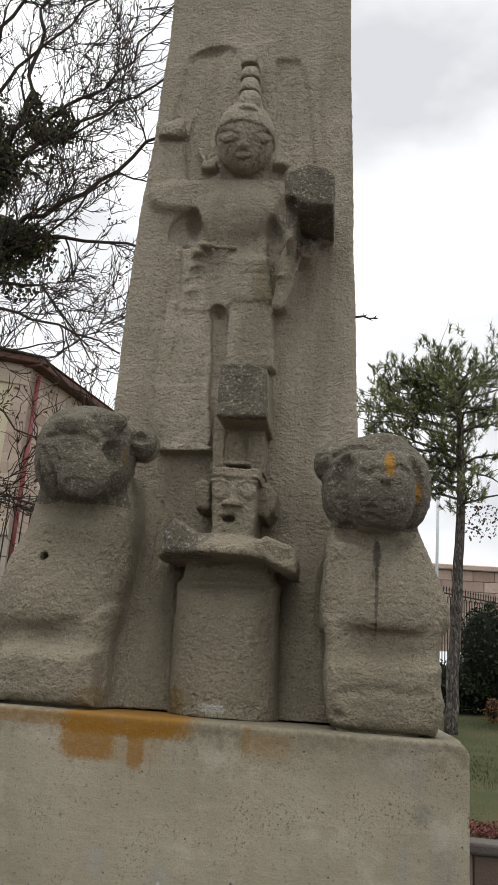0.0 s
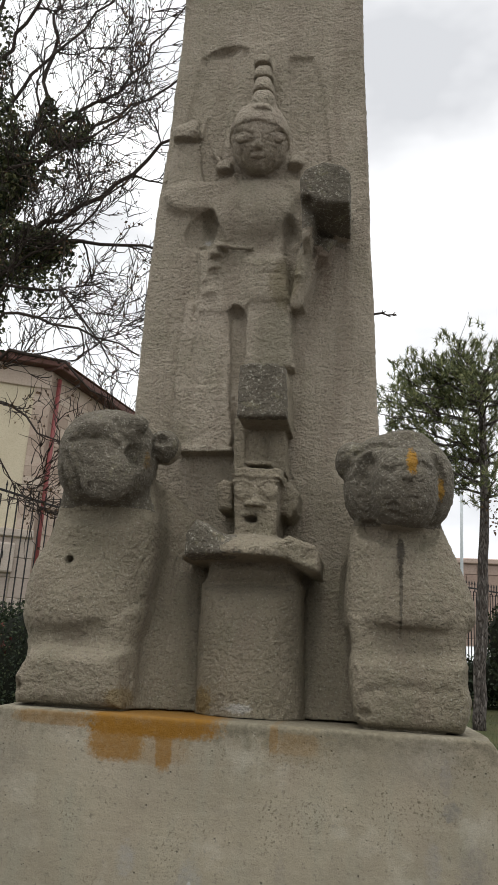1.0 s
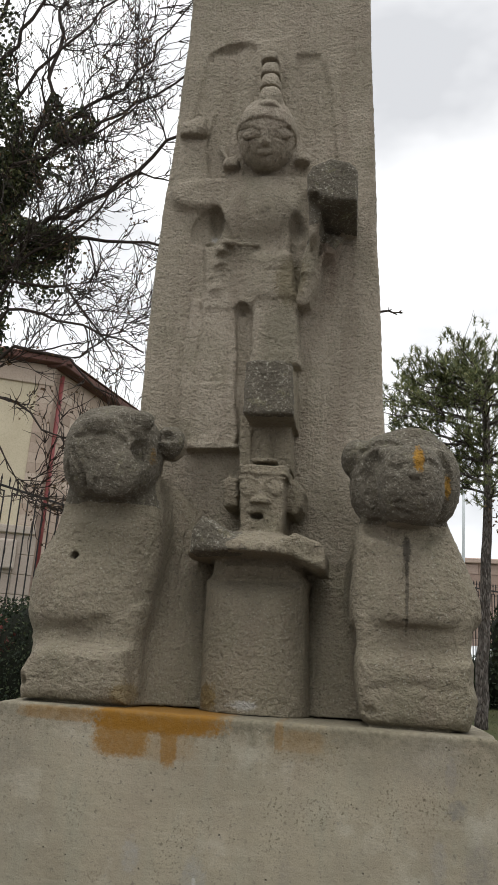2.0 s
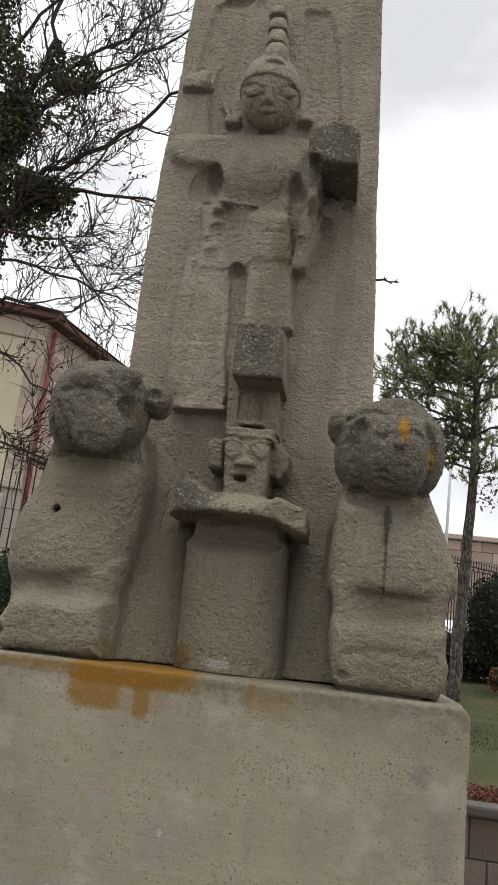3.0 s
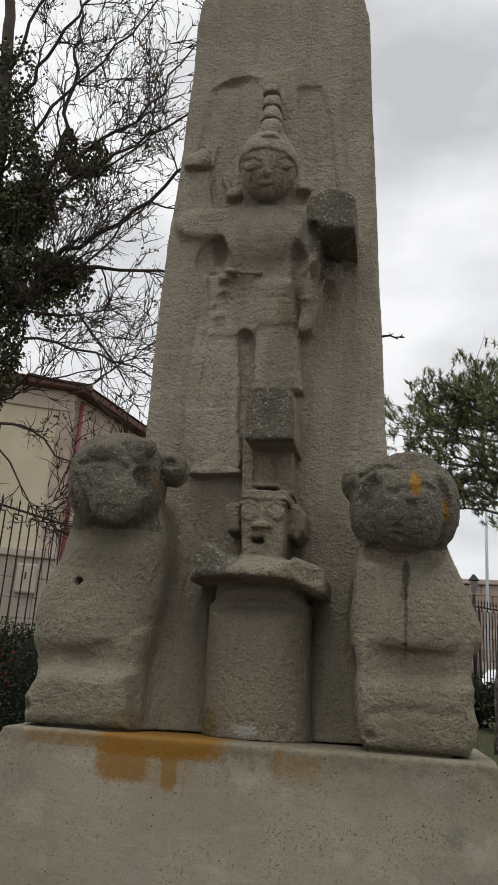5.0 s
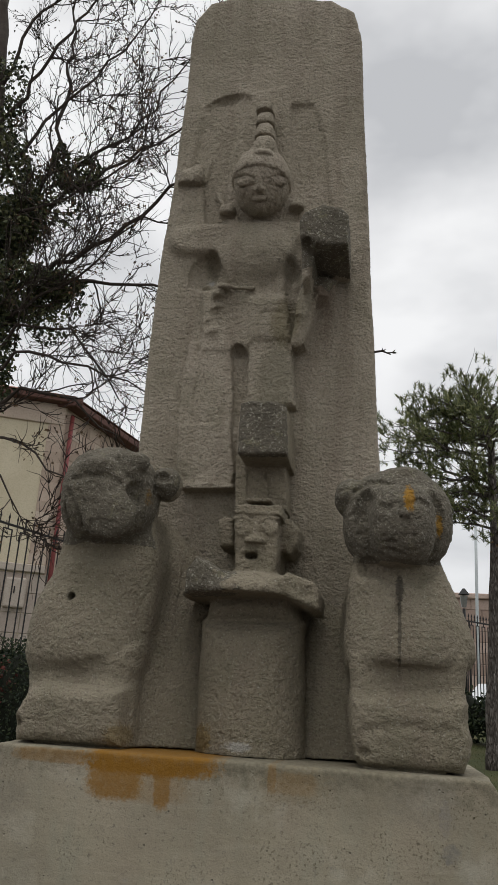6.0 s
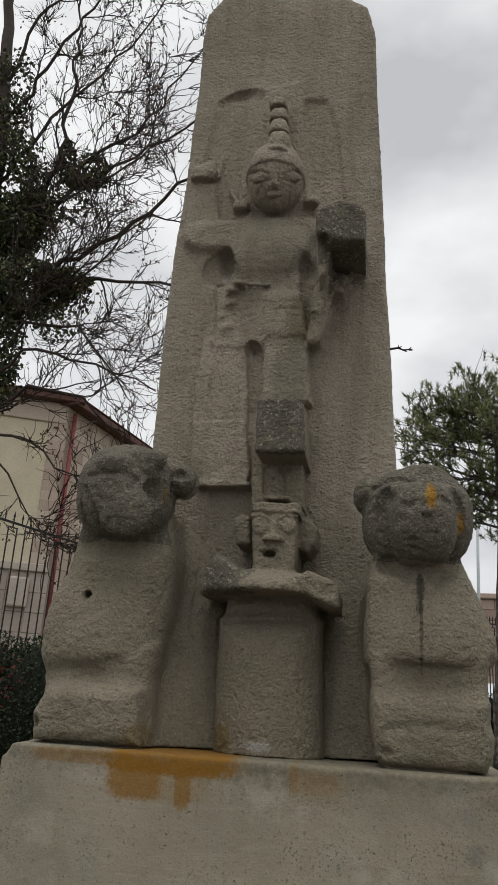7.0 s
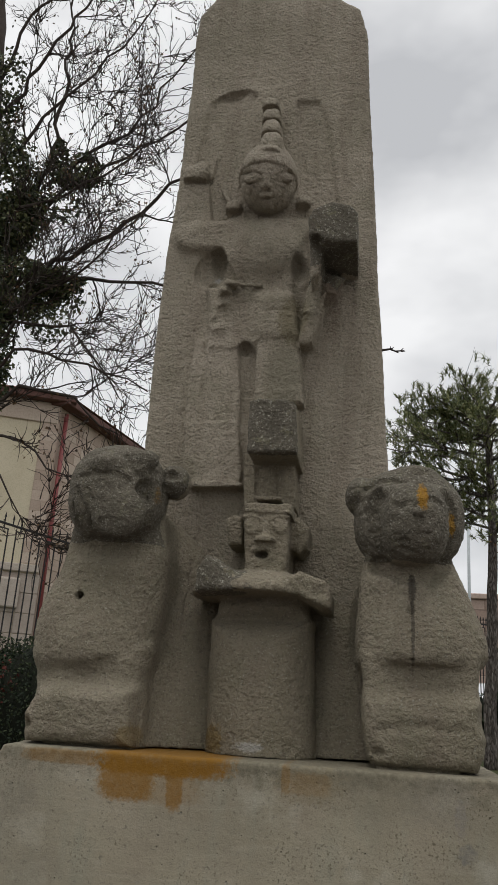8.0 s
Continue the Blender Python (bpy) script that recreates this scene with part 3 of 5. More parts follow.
# ---- the monument: a carved stele, a god on a column, two lions ----
def make_stele():
    s = Stone((-1.3, 0.36, 1.5), (1.15, 1.52, 8.95), 0.0108)
    s.slab([(-0.953, 1.545), (-1.105, 3.372), (-1.117, 3.852), (-1.123, 4.882), (-1.106, 5.780), (-1.072, 6.279), (-1.047, 7.103), (-1.033, 7.600), (-1.045, 8.158), (-1.013, 8.469), (-0.870, 8.675), (-0.604, 8.716), (-0.085, 8.650), (0.363, 8.560), (0.579, 8.393), (0.653, 8.079), (0.676, 7.530), (0.759, 5.890), (0.825, 4.617), (0.874, 3.712), (0.941, 1.624)], 1.0, 1.45, 0.05, 0.02)
    s.box((-1.1, 1.0, 1.595), (0.95, 1.45, 1.9), 0.02, 0.02)
    # sunk field round the hat, with a raised ground behind it
    s.slab([(-0.812, 7.369), (-0.427, 7.461), (0.003, 7.320), (0.227, 7.307), (0.334, 6.956), (0.425, 6.130), (0.343, 5.963), (-0.708, 5.993), (-0.897, 6.680), (-0.836, 7.205)], 0.9, 1.03, 0.03, 0.035, True)
    s.ell((-0.601, 1, 7.426), (0.17, 0.07, 0.05), 0.02, True, -14)
    s.slab([(-0.348, 7.481), (-0.059, 7.514), (0.011, 7.282), (0.088, 5.970), (-0.555, 5.988), (-0.517, 6.724), (-0.412, 7.244)], 0.985, 1.2, 0.03, 0.035)
    # hat: knobs over a domed cap
    s.dome((-0.214, 0.95, 7.152), (0.083, 0.12, 0.118), 7.151, 3.0, 0.008, 0.014)
    s.dome((-0.197, 0.92, 6.96), (0.092, 0.138, 0.153), 6.959, 3.0, 0.008, 0.014)
    s.dome((-0.18, 0.87, 6.753), (0.095, 0.168, 0.175), 6.752, 3.0, 0.008, 0.014)
    s.dome((-0.156, 0.8, 6.499), (0.107, 0.21, 0.205), 6.498, 3.0, 0.008, 0.014)
    s.dome((-0.159, 0.8, 6.432), (0.13, 0.24, 0.1), 6.432, 2.5, 0.008, 0.01)
    s.ell((-0.194, 0.88, 6.351), (0.245, 0.29, 0.315), 0.03)
    # cap brim
    s.dome((-0.194, 0.88, 6.351), (0.263, 0.312, 0.295), 6.322, 2.0, 0.006, 0.01)
    # brows, eyes, nose, mouth
    s.cap((-0.388, 0.713, 6.289), (-0.364, 0.675, 6.31), 0.008, 0.008, 0.012)
    s.cap((-0.364, 0.675, 6.31), (-0.296, 0.623, 6.289), 0.008, 0.008, 0.012)
    s.cap((-0.296, 0.623, 6.289), (-0.224, 0.609, 6.247), 0.008, 0.008, 0.012)
    s.cap((-0.224, 0.609, 6.247), (-0.204, 0.625, 6.203), 0.008, 0.008, 0.012)
    s.cap((-0.075, 0.653, 6.23), (-0.05, 0.653, 6.285), 0.008, 0.008, 0.012)
    s.cap((-0.05, 0.653, 6.285), (0, 0.704, 6.334), 0.008, 0.008, 0.012)
    s.cap((0, 0.704, 6.334), (0.041, 0.801, 6.373), 0.008, 0.008, 0.012)
    s.ell((-0.295, 0.681, 6.21), (0.072, 0.036, 0.034), 0.02)
    s.cap((-0.402, 0.755, 6.258), (-0.296, 0.675, 6.172), 0.009, 0.009, 0.01, True)
    s.cap((-0.296, 0.675, 6.172), (-0.205, 0.645, 6.168), 0.009, 0.009, 0.01, True)
    s.cap((-0.402, 0.734, 6.305), (-0.295, 0.631, 6.256), 0.008, 0.008, 0.01, True)
    s.cap((-0.295, 0.631, 6.256), (-0.204, 0.621, 6.211), 0.008, 0.008, 0.01, True)
    s.ell((-0.024, 0.731, 6.237), (0.072, 0.036, 0.034), 0.02)
    s.cap((-0.102, 0.663, 6.178), (-0.024, 0.725, 6.199), 0.009, 0.009, 0.01, True)
    s.cap((-0.024, 0.725, 6.199), (0.046, 0.839, 6.305), 0.009, 0.009, 0.01, True)
    s.cap((-0.102, 0.639, 6.221), (-0.024, 0.681, 6.283), 0.008, 0.008, 0.01, True)
    s.cap((-0.024, 0.681, 6.283), (0.045, 0.819, 6.353), 0.008, 0.008, 0.01, True)
    s.cap((-0.162, 0.617, 6.228), (-0.168, 0.642, 6.14), 0.011, 0.02, 0.025)
    s.ell((-0.168, 0.665, 6.13), (0.048, 0.028, 0.02), 0.012)
    s.ell((-0.222, 0.662, 6.113), (0.017, 0.03, 0.014), 0.006, True)
    s.ell((-0.113, 0.676, 6.119), (0.017, 0.03, 0.014), 0.006, True)
    s.ell((-0.177, 0.724, 6.084), (0.052, 0.025, 0.024), 0.008)
    s.cap((-0.242, 0.747, 6.078), (-0.179, 0.753, 6.069), 0.009, 0.009, 0.008, True)
    s.cap((-0.179, 0.753, 6.069), (-0.118, 0.759, 6.082), 0.009, 0.009, 0.008, True)
    s.cap((-0.169, 0.793, 6.053), (-0.173, 0.826, 6.043), 0.03, 0.03, 0.03)
    s.cap((-0.292, 0.693, 6.147), (-0.313, 0.749, 6.116), 0.007, 0.007, 0.02, True)
    s.cap((-0.313, 0.749, 6.116), (-0.287, 0.784, 6.079), 0.007, 0.007, 0.02, True)
    s.cap((-0.059, 0.718, 6.156), (-0.045, 0.774, 6.13), 0.007, 0.007, 0.02, True)
    s.cap((-0.045, 0.774, 6.13), (-0.075, 0.807, 6.088), 0.007, 0.007, 0.02, True)
    # side curls
    s.dome((-0.504, 0.95, 6.102), (0.072, 0.07, 0.08), 6.082, 2.5, 0.03, 0.012)
    s.dome((0.123, 0.95, 6.138), (0.064, 0.07, 0.08), 6.118, 2.5, 0.03, 0.012)
    s.cap((-0.627, 0.99, 6.344), (-0.57, 0.98, 6.235), 0.016, 0.016, 0.012)
    s.cap((-0.57, 0.98, 6.235), (-0.516, 0.95, 6.125), 0.016, 0.016, 0.012)
    s.cap((-0.449, 0.96, 6.027), (-0.405, 0.95, 5.996), 0.012, 0.012, 0.012)
    s.cap((-0.405, 0.95, 5.996), (-0.414, 0.95, 6.053), 0.012, 0.012, 0.012)
    # chest and raised arm
    s.slab([(-0.925, 5.720), (-1.002, 5.778), (-1.032, 5.876), (-0.990, 5.972), (-0.722, 5.998), (-0.445, 6.013), (0.151, 5.995), (0.197, 5.843), (0.092, 5.697), (0.082, 5.170), (-0.403, 5.176), (-0.479, 5.528), (-0.609, 5.668)], 0.92, 1.2, 0.07, 0.05)
    s.ell((-0.192, 0.98, 5.669), (0.32, 0.17, 0.3), 0.06)
    s.slab([(-1.025, 5.860), (-1.001, 6.148), (-0.996, 6.430), (-0.755, 6.409), (-0.722, 6.139), (-0.687, 5.965)], 0.945, 1.2, 0.05, 0.03)
    s.dome((-0.883, 0.95, 6.466), (0.115, 0.08, 0.125), 6.421, 2.5, 0.03, 0.015)
    s.dome((-0.813, 0.95, 6.499), (0.06, 0.08, 0.11), 6.454, 2.5, 0.03, 0.015)
    s.cap((-0.947, 0.86, 6.436), (-0.844, 0.85, 6.459), 0.012, 0.012, 0.012, True)
    s.cap((-0.844, 0.85, 6.459), (-0.76, 0.87, 6.447), 0.012, 0.012, 0.012, True)
    s.cap((-0.72, 1.02, 6.719), (-0.755, 1.02, 6.508), 0.016, 0.016, 0.02)
    # sunk disc under the arm
    s.ell((-0.687, 1, 5.507), (0.135, 0.07, 0.17), 0.01, True)
    s.ell((-0.614, 1, 5.595), (0.08, 0.13, 0.13), 0.04, True)
    s.ell((-0.656, 1.06, 5.404), (0.05, 0.05, 0.035), 0.015)
    # belt hand and fingers
    s.cap((-0.213, 0.9, 5.305), (-0.357, 0.87, 5.295), 0.02, 0.02, 0.012)
    s.cap((-0.357, 0.87, 5.295), (-0.414, 0.84, 5.295), 0.02, 0.02, 0.012)
    s.dome((-0.47, 0.88, 5.292), (0.06, 0.08, 0.05), 5.272, 2.5, 0.025, 0.008)
    s.dome((-0.508, 0.9, 5.235), (0.055, 0.09, 0.05), 5.205, 2.5, 0.025, 0.008, 20)
    s.dome((-0.516, 0.94, 5.124), (0.07, 0.07, 0.06), 5.116, 2.5, 0.04, 0.008, 14)
    s.dome((-0.591, 0.97, 5.013), (0.04, 0.07, 0.06), 5.005, 2.5, 0.04, 0.008, 14)
    s.dome((-0.541, 0.96, 4.908), (0.065, 0.07, 0.06), 4.900, 2.5, 0.04, 0.008, 14)
    # kilt and robe
    s.slab([(-0.691, 5.319), (-0.398, 5.342), (-0.231, 5.179), (-0.209, 4.711), (-0.649, 4.712), (-0.641, 5.024)], 0.915, 1.2, 0.05, 0.06)
    s.slab([(-0.656, 4.737), (-0.364, 4.752), (-0.313, 4.310), (-0.320, 4.017), (-0.729, 4.011), (-0.718, 4.406)], 0.93, 1.2, 0.04, 0.02)
    s.slab([(-0.750, 4.815), (-0.720, 4.862), (-0.667, 4.815), (-0.660, 4.457), (-0.662, 3.992), (-0.779, 3.991), (-0.780, 4.456)], 0.935, 1.2, 0.035, 0.012)
    s.cap((-0.651, 0.93, 4.728), (-0.646, 0.93, 4.448), 0.013, 0.013, 0.01, True)
    s.cap((-0.646, 0.93, 4.448), (-0.66, 0.93, 4.126), 0.013, 0.013, 0.01, True)
    s.slab([(-0.764, 4.078), (-0.334, 4.094), (-0.268, 3.686), (-0.276, 3.556), (-0.694, 3.536), (-0.758, 3.722)], 0.925, 1.2, 0.025, 0.012)
    s.slab([(-0.686, 3.568), (-0.508, 3.563), (-0.387, 3.585), (-0.250, 3.552), (-0.248, 3.520), (-0.680, 3.508)], 0.865, 1.2, 0.012, 0.012)
    s.cap((-0.636, 0.925, 4.081), (-0.535, 0.925, 4.097), 0.008, 0.008, 0.008, True)
    s.cap((-0.535, 0.925, 4.097), (-0.394, 0.925, 4.084), 0.008, 0.008, 0.008, True)
    # slot beside the legs
    s.cap((-0.301, 0.95, 4.732), (-0.249, 1, 3.749), 0.055, 0.035, 0.015, True)
    s.ell((-0.301, 0.95, 4.732), (0.065, 0.09, 0.05), 0.03, True)
    # legs
    s.slab([(-0.243, 5.220), (0.094, 5.216), (0.158, 4.789), (-0.223, 4.780)], 0.86, 1.1, 0.06, 0.08)
    s.cap((-0.125, 0.86, 5.051), (-0.031, 0.86, 5.055), 0.008, 0.008, 0.012, True)
    s.cap((-0.031, 0.86, 5.055), (0.087, 0.86, 5.044), 0.008, 0.008, 0.012, True)
    s.slab([(-0.220, 4.856), (0.141, 4.844), (0.205, 4.218), (-0.204, 4.213)], 0.885, 1.1, 0.05, 0.012)
    # stretched arm with a block in its fist
    s.slab([(0.231, 5.610), (0.272, 5.690), (0.411, 5.747), (0.553, 5.712), (0.621, 5.639), (0.625, 5.369), (0.469, 5.363), (0.346, 5.395), (0.243, 5.448)], 0.36, 0.98, 0.035, 0.02)
    s.slab([(0.227, 5.616), (0.330, 5.551), (0.348, 5.331), (0.310, 5.181), (0.254, 5.147)], 0.52, 1.05, 0.03, 0.02)
    s.ell((0.298, 0.4, 5.377), (0.05, 0.09, 0.075), 0.012, True)
    s.slab([(0.222, 5.354), (0.337, 5.389), (0.493, 5.334), (0.438, 5.194), (0.330, 5.118), (0.323, 4.965), (0.255, 4.739), (0.151, 4.724), (0.168, 5.017)], 0.8, 1.1, 0.045, 0.025)
    s.cap((0.274, 0.78, 5.234), (0.247, 0.8, 4.99), 0.045, 0.045, 0.03)
    s.cap((0.247, 0.8, 4.99), (0.202, 0.82, 4.749), 0.045, 0.045, 0.03)
    s.cap((0.381, 0.82, 5.266), (0.318, 0.82, 5.127), 0.03, 0.03, 0.015)
    s.cap((0.318, 0.82, 5.127), (0.301, 0.84, 4.96), 0.03, 0.03, 0.015)
    s.cap((0.494, 0.84, 5.307), (0.41, 0.84, 5.204), 0.025, 0.025, 0.012)
    s.cap((0.367, 0.8, 5.182), (0.44, 0.82, 5.162), 0.018, 0.018, 0.01)
    s.cap((0.232, 0.8, 5.324), (0.33, 0.79, 5.198), 0.014, 0.014, 0.012, True)
    s.cap((0.33, 0.79, 5.198), (0.318, 0.8, 5.152), 0.014, 0.014, 0.012, True)
    s.dome((0.212, 0.8, 4.97), (0.04, 0.06, 0.03), 4.960, 2.5, 0.01, 0.008)
    # deep hollow between arm and chest
    s.ell((0.119, 0.92, 5.488), (0.07, 0.15, 0.14), 0.03, True)
    s.cap((0.11, 0.93, 5.376), (0.107, 0.95, 4.941), 0.045, 0.028, 0.015, True)
    # dark stone on the fist block: weathering, plus shade coloured in on its underside
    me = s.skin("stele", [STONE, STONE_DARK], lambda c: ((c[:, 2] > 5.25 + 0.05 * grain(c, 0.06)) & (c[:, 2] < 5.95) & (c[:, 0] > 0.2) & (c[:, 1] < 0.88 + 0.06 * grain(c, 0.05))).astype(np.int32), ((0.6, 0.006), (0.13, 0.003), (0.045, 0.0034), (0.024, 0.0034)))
    return tagged(part("stele_statue", me), "tall tooled stone stele carved with a figure in pointed hat", "statue")


make_stele()


def make_column():
    s = Stone((-0.7, 0.05, 1.55), (0.75, 1.12, 4.4), 0.0105)
    # block over the head, and the fluted piece below it
    s.slab([(-0.148, 4.060), (-0.082, 4.079), (0.153, 4.076), (0.188, 4.046), (0.216, 3.664), (-0.154, 3.665)], 0.42, 1.1, 0.022, 0.015)
    s.ell((0.157, 0.42, 4.072), (0.03, 0.06, 0.018), 0.008, True)
    s.slab([(-0.233, 3.757), (0.162, 3.746), (0.193, 3.322), (-0.210, 3.318)], 0.76, 1.1, 0.015, 0.012)
    s.cap((-0.118, 0.76, 3.623), (-0.109, 0.76, 3.431), 0.018, 0.018, 0.008, True)
    s.cap((0.03, 0.76, 3.617), (0.037, 0.76, 3.435), 0.018, 0.018, 0.008, True)
    s.box((-0.082, 0.52, 3.328), (0.11, 0.8, 3.359), 0.012, 0.01)
    s.slab([(-0.158, 3.305), (0.187, 3.303), (0.195, 3.224), (-0.156, 3.222)], 0.5, 1.1, 0.02, 0.012)
    # head
    s.slab([(-0.154, 3.237), (0.171, 3.238), (0.175, 3.011), (0.166, 2.764), (-0.112, 2.768), (-0.137, 2.999)], 0.46, 1.1, 0.03, 0.02)
    s.slab([(-0.145, 3.250), (0.180, 3.247), (0.198, 3.203), (0.174, 3.214), (-0.143, 3.221), (-0.153, 3.196)], 0.445, 1.0, 0.006, 0.005)
    s.ell((-0.089, 0.46, 3.119), (0.06, 0.022, 0.062), 0.004)
    s.ell((-0.089, 0.434, 3.119), (0.046, 0.016, 0.05), 0.004, True)
    s.ell((-0.089, 0.46, 3.119), (0.04, 0.018, 0.043), 0.004)
    s.ell((0.121, 0.46, 3.126), (0.06, 0.022, 0.062), 0.004)
    s.ell((0.121, 0.434, 3.126), (0.046, 0.016, 0.05), 0.004, True)
    s.ell((0.121, 0.46, 3.126), (0.04, 0.018, 0.043), 0.004)
    s.cap((-0.151, 0.46, 3.187), (-0.094, 0.46, 3.197), 0.012, 0.012, 0.008)
    s.cap((-0.094, 0.46, 3.197), (-0.028, 0.46, 3.175), 0.012, 0.012, 0.008)
    s.cap((0.045, 0.46, 3.177), (0.1, 0.46, 3.195), 0.012, 0.012, 0.008)
    s.cap((0.1, 0.46, 3.195), (0.173, 0.46, 3.193), 0.012, 0.012, 0.008)
    s.cap((0.009, 0.46, 3.168), (0.017, 0.45, 3.037), 0.014, 0.03, 0.012)
    s.dome((0.016, 0.45, 3.015), (0.075, 0.05, 0.04), 3.009, 2.5, 0.008, 0.006)
    s.ell((-0.007, 0.46, 2.919), (0.052, 0.12, 0.026), 0.004, True)
    s.cap((-0.069, 0.46, 2.949), (-0.01, 0.46, 2.963), 0.012, 0.012, 0.008)
    s.cap((-0.01, 0.46, 2.963), (0.051, 0.46, 2.954), 0.012, 0.012, 0.008)
    s.cap((-0.124, 0.46, 2.927), (-0.043, 0.46, 2.922), 0.005, 0.005, 0.006, True)
    s.cap((0.061, 0.46, 2.926), (0.173, 0.46, 2.914), 0.005, 0.005, 0.006, True)
    # ears
    s.slab([(-0.322, 3.212), (-0.265, 3.257), (-0.196, 3.233), (-0.180, 3.022), (-0.289, 3.018)], 0.66, 1.1, 0.03, 0.015)
    s.slab([(0.150, 3.227), (0.224, 3.242), (0.302, 3.161), (0.292, 3.035), (0.238, 2.971), (0.162, 3.001)], 0.66, 1.1, 0.04, 0.015)
    # shoulders, with a flat hollow underside
    s.dome((-0.017, 0.72, 2.654), (0.5, 0.56, 0.17), 2.634, 2.0, 0.03, 0.012)
    s.slab([(-0.415, 2.610), (-0.406, 2.766), (-0.345, 2.873), (-0.166, 2.776), (-0.099, 2.654)], 0.22, 0.9, 0.045, 0.03)
    s.slab([(0.178, 2.718), (0.288, 2.779), (0.459, 2.719), (0.492, 2.657), (0.492, 2.550), (0.419, 2.554), (0.316, 2.608)], 0.24, 0.9, 0.03, 0.03)
    # vaulted hollow under the shoulders
    s.ell((0.085, 0.15, 2.515), (0.4, 0.44, 0.115), 0.012, True)
    s.ell((0.43, 0.22, 2.651), (0.06, 0.04, 0.07), 0.012, True, 30)
    # neck ring and round shaft
    s.slab([(-0.304, 2.658), (0.300, 2.685), (0.349, 2.475), (-0.336, 2.456)], 0.5, 1.1, 0.16, 0.04)
    s.slab([(-0.135, 2.609), (0.080, 2.615), (0.059, 2.579), (-0.116, 2.575)], 0.52, 0.7, 0.015, 0.012)
    s.slab([(-0.362, 2.478), (0.356, 2.498), (0.383, 1.58), (-0.319, 1.58)], 0.40, 1.1, 0.26, 0.04)
    s.cap((-0.003, 0.74, 2.118), (0.032, 0.72, 1.6), 0.365, 0.37, 0.04)
    s.box((-1.0, 0.0, 1.0), (1.0, 1.3, 1.6), 0.005, 0.005, True)
    me = s.skin("column", [STONE_COLUMN, STONE_DARK], lambda c: (((c[:, 2] > 3.55) & (c[:, 1] < 0.5)) | ((c[:, 2] > 2.60) & (c[:, 2] < 2.95) & (c[:, 1] < 0.45) & (c[:, 0] + 0.15 * grain(c, 0.12) + 0.1 * grain(c, 0.03) < -0.1))).astype(np.int32))
    return tagged(part("column_statue", me), "stone column carved with a bearded head under a block", "statue")


make_column()


def make_west_lion():
    s = Stone((-1.65, -0.12, 1.55), (-0.28, 1.15, 3.85), 0.0105)
    # chest with a flat overhang, knees, base
    s.slab([(-1.400, 3.186), (-0.758, 3.206), (-0.682, 2.873), (-0.687, 2.508), (-0.736, 2.191), (-0.940, 2.110), (-1.231, 2.116), (-1.493, 2.180), (-1.584, 2.303), (-1.564, 2.547), (-1.464, 2.758)], 0.30, 1.3, 0.24, 0.04)
    s.dome((-1.163, 0.52, 2.138), (0.4, 0.33, 0.55), 2.098, 2.3, 0.1, 0.1)
    s.ell((-0.92, 0.24, 2.117), (0.12, 0.055, 0.03), 0.05, True)
    s.slab([(-1.531, 2.238), (-0.732, 2.261), (-0.747, 1.959), (-0.743, 1.573), (-1.480, 1.542), (-1.492, 1.951)], 0.27, 1.2, 0.16, 0.06)
    s.slab([(-1.388, 1.914), (-1.284, 1.964), (-0.778, 1.952), (-0.732, 1.619), (-1.441, 1.597), (-1.470, 1.783)], 0.13, 1.0, 0.09, 0.12)
    # flank running back to the stele in a hollow sweep
    s.cap((-0.756, 1.1, 3.042), (-0.77, 0.72, 1.58), 0.16, 0.2, 0.12)
    s.cap((-0.62, 1.2, 2.9), (-0.52, 1, 1.58), 0.24, 0.36, 0.15)
    s.ell((-1.228, 0.25, 2.562), (0.031, 0.16, 0.029), 0.006, True)
    s.ell((-1.43, 0.12, 1.716), (0.031, 0.1, 0.041), 0.02, True)
    s.cap((-1.329, 0.3, 2.923), (-1.066, 0.27, 2.894), 0.085, 0.085, 0.06, True)
    s.cap((-1.066, 0.27, 2.894), (-0.843, 0.27, 2.911), 0.085, 0.085, 0.06, True)
    s.cap((-0.843, 0.27, 2.911), (-0.691, 0.36, 3.04), 0.085, 0.085, 0.06, True)
    # head with one ear, cut off flat and slanting under the jaw
    s.dome((-1.073, 0.42, 3.301), (0.352, 0.36, 0.37), 2.969, 2.3, 0.006, 0.018, -5, 0)
    s.ell((-0.682, 0.5, 3.432), (0.115, 0.16, 0.125), 0.012)
    s.ell((-0.662, 0.34, 3.453), (0.075, 0.05, 0.05), 0.01, True)
    s.cap((-0.748, 0.4, 3.5), (-0.749, 0.36, 3.369), 0.022, 0.022, 0.015, True)
    s.cap((-0.749, 0.36, 3.369), (-0.717, 0.38, 3.25), 0.022, 0.022, 0.015, True)
    # brow, muzzle, cheeks
    s.ell((-1.08, 0.104, 3.459), (0.13, 0.06, 0.07), 0.035)
    s.ell((-0.856, 0.202, 3.515), (0.12, 0.06, 0.075), 0.035)
    s.cap((-0.95, 0.135, 3.527), (-0.913, 0.105, 3.436), 0.014, 0.014, 0.03, True)
    s.cap((-0.913, 0.105, 3.436), (-0.864, 0.12, 3.389), 0.014, 0.014, 0.03, True)
    s.cap((-0.864, 0.12, 3.389), (-0.802, 0.18, 3.408), 0.014, 0.014, 0.03, True)
    s.cap((-1.264, 0.104, 3.358), (-1.138, 0.068, 3.379), 0.01, 0.01, 0.03, True)
    s.cap((-1.138, 0.068, 3.379), (-0.995, 0.069, 3.37), 0.01, 0.01, 0.03, True)
    s.cap((-0.995, 0.069, 3.37), (-0.898, 0.095, 3.332), 0.01, 0.01, 0.03, True)
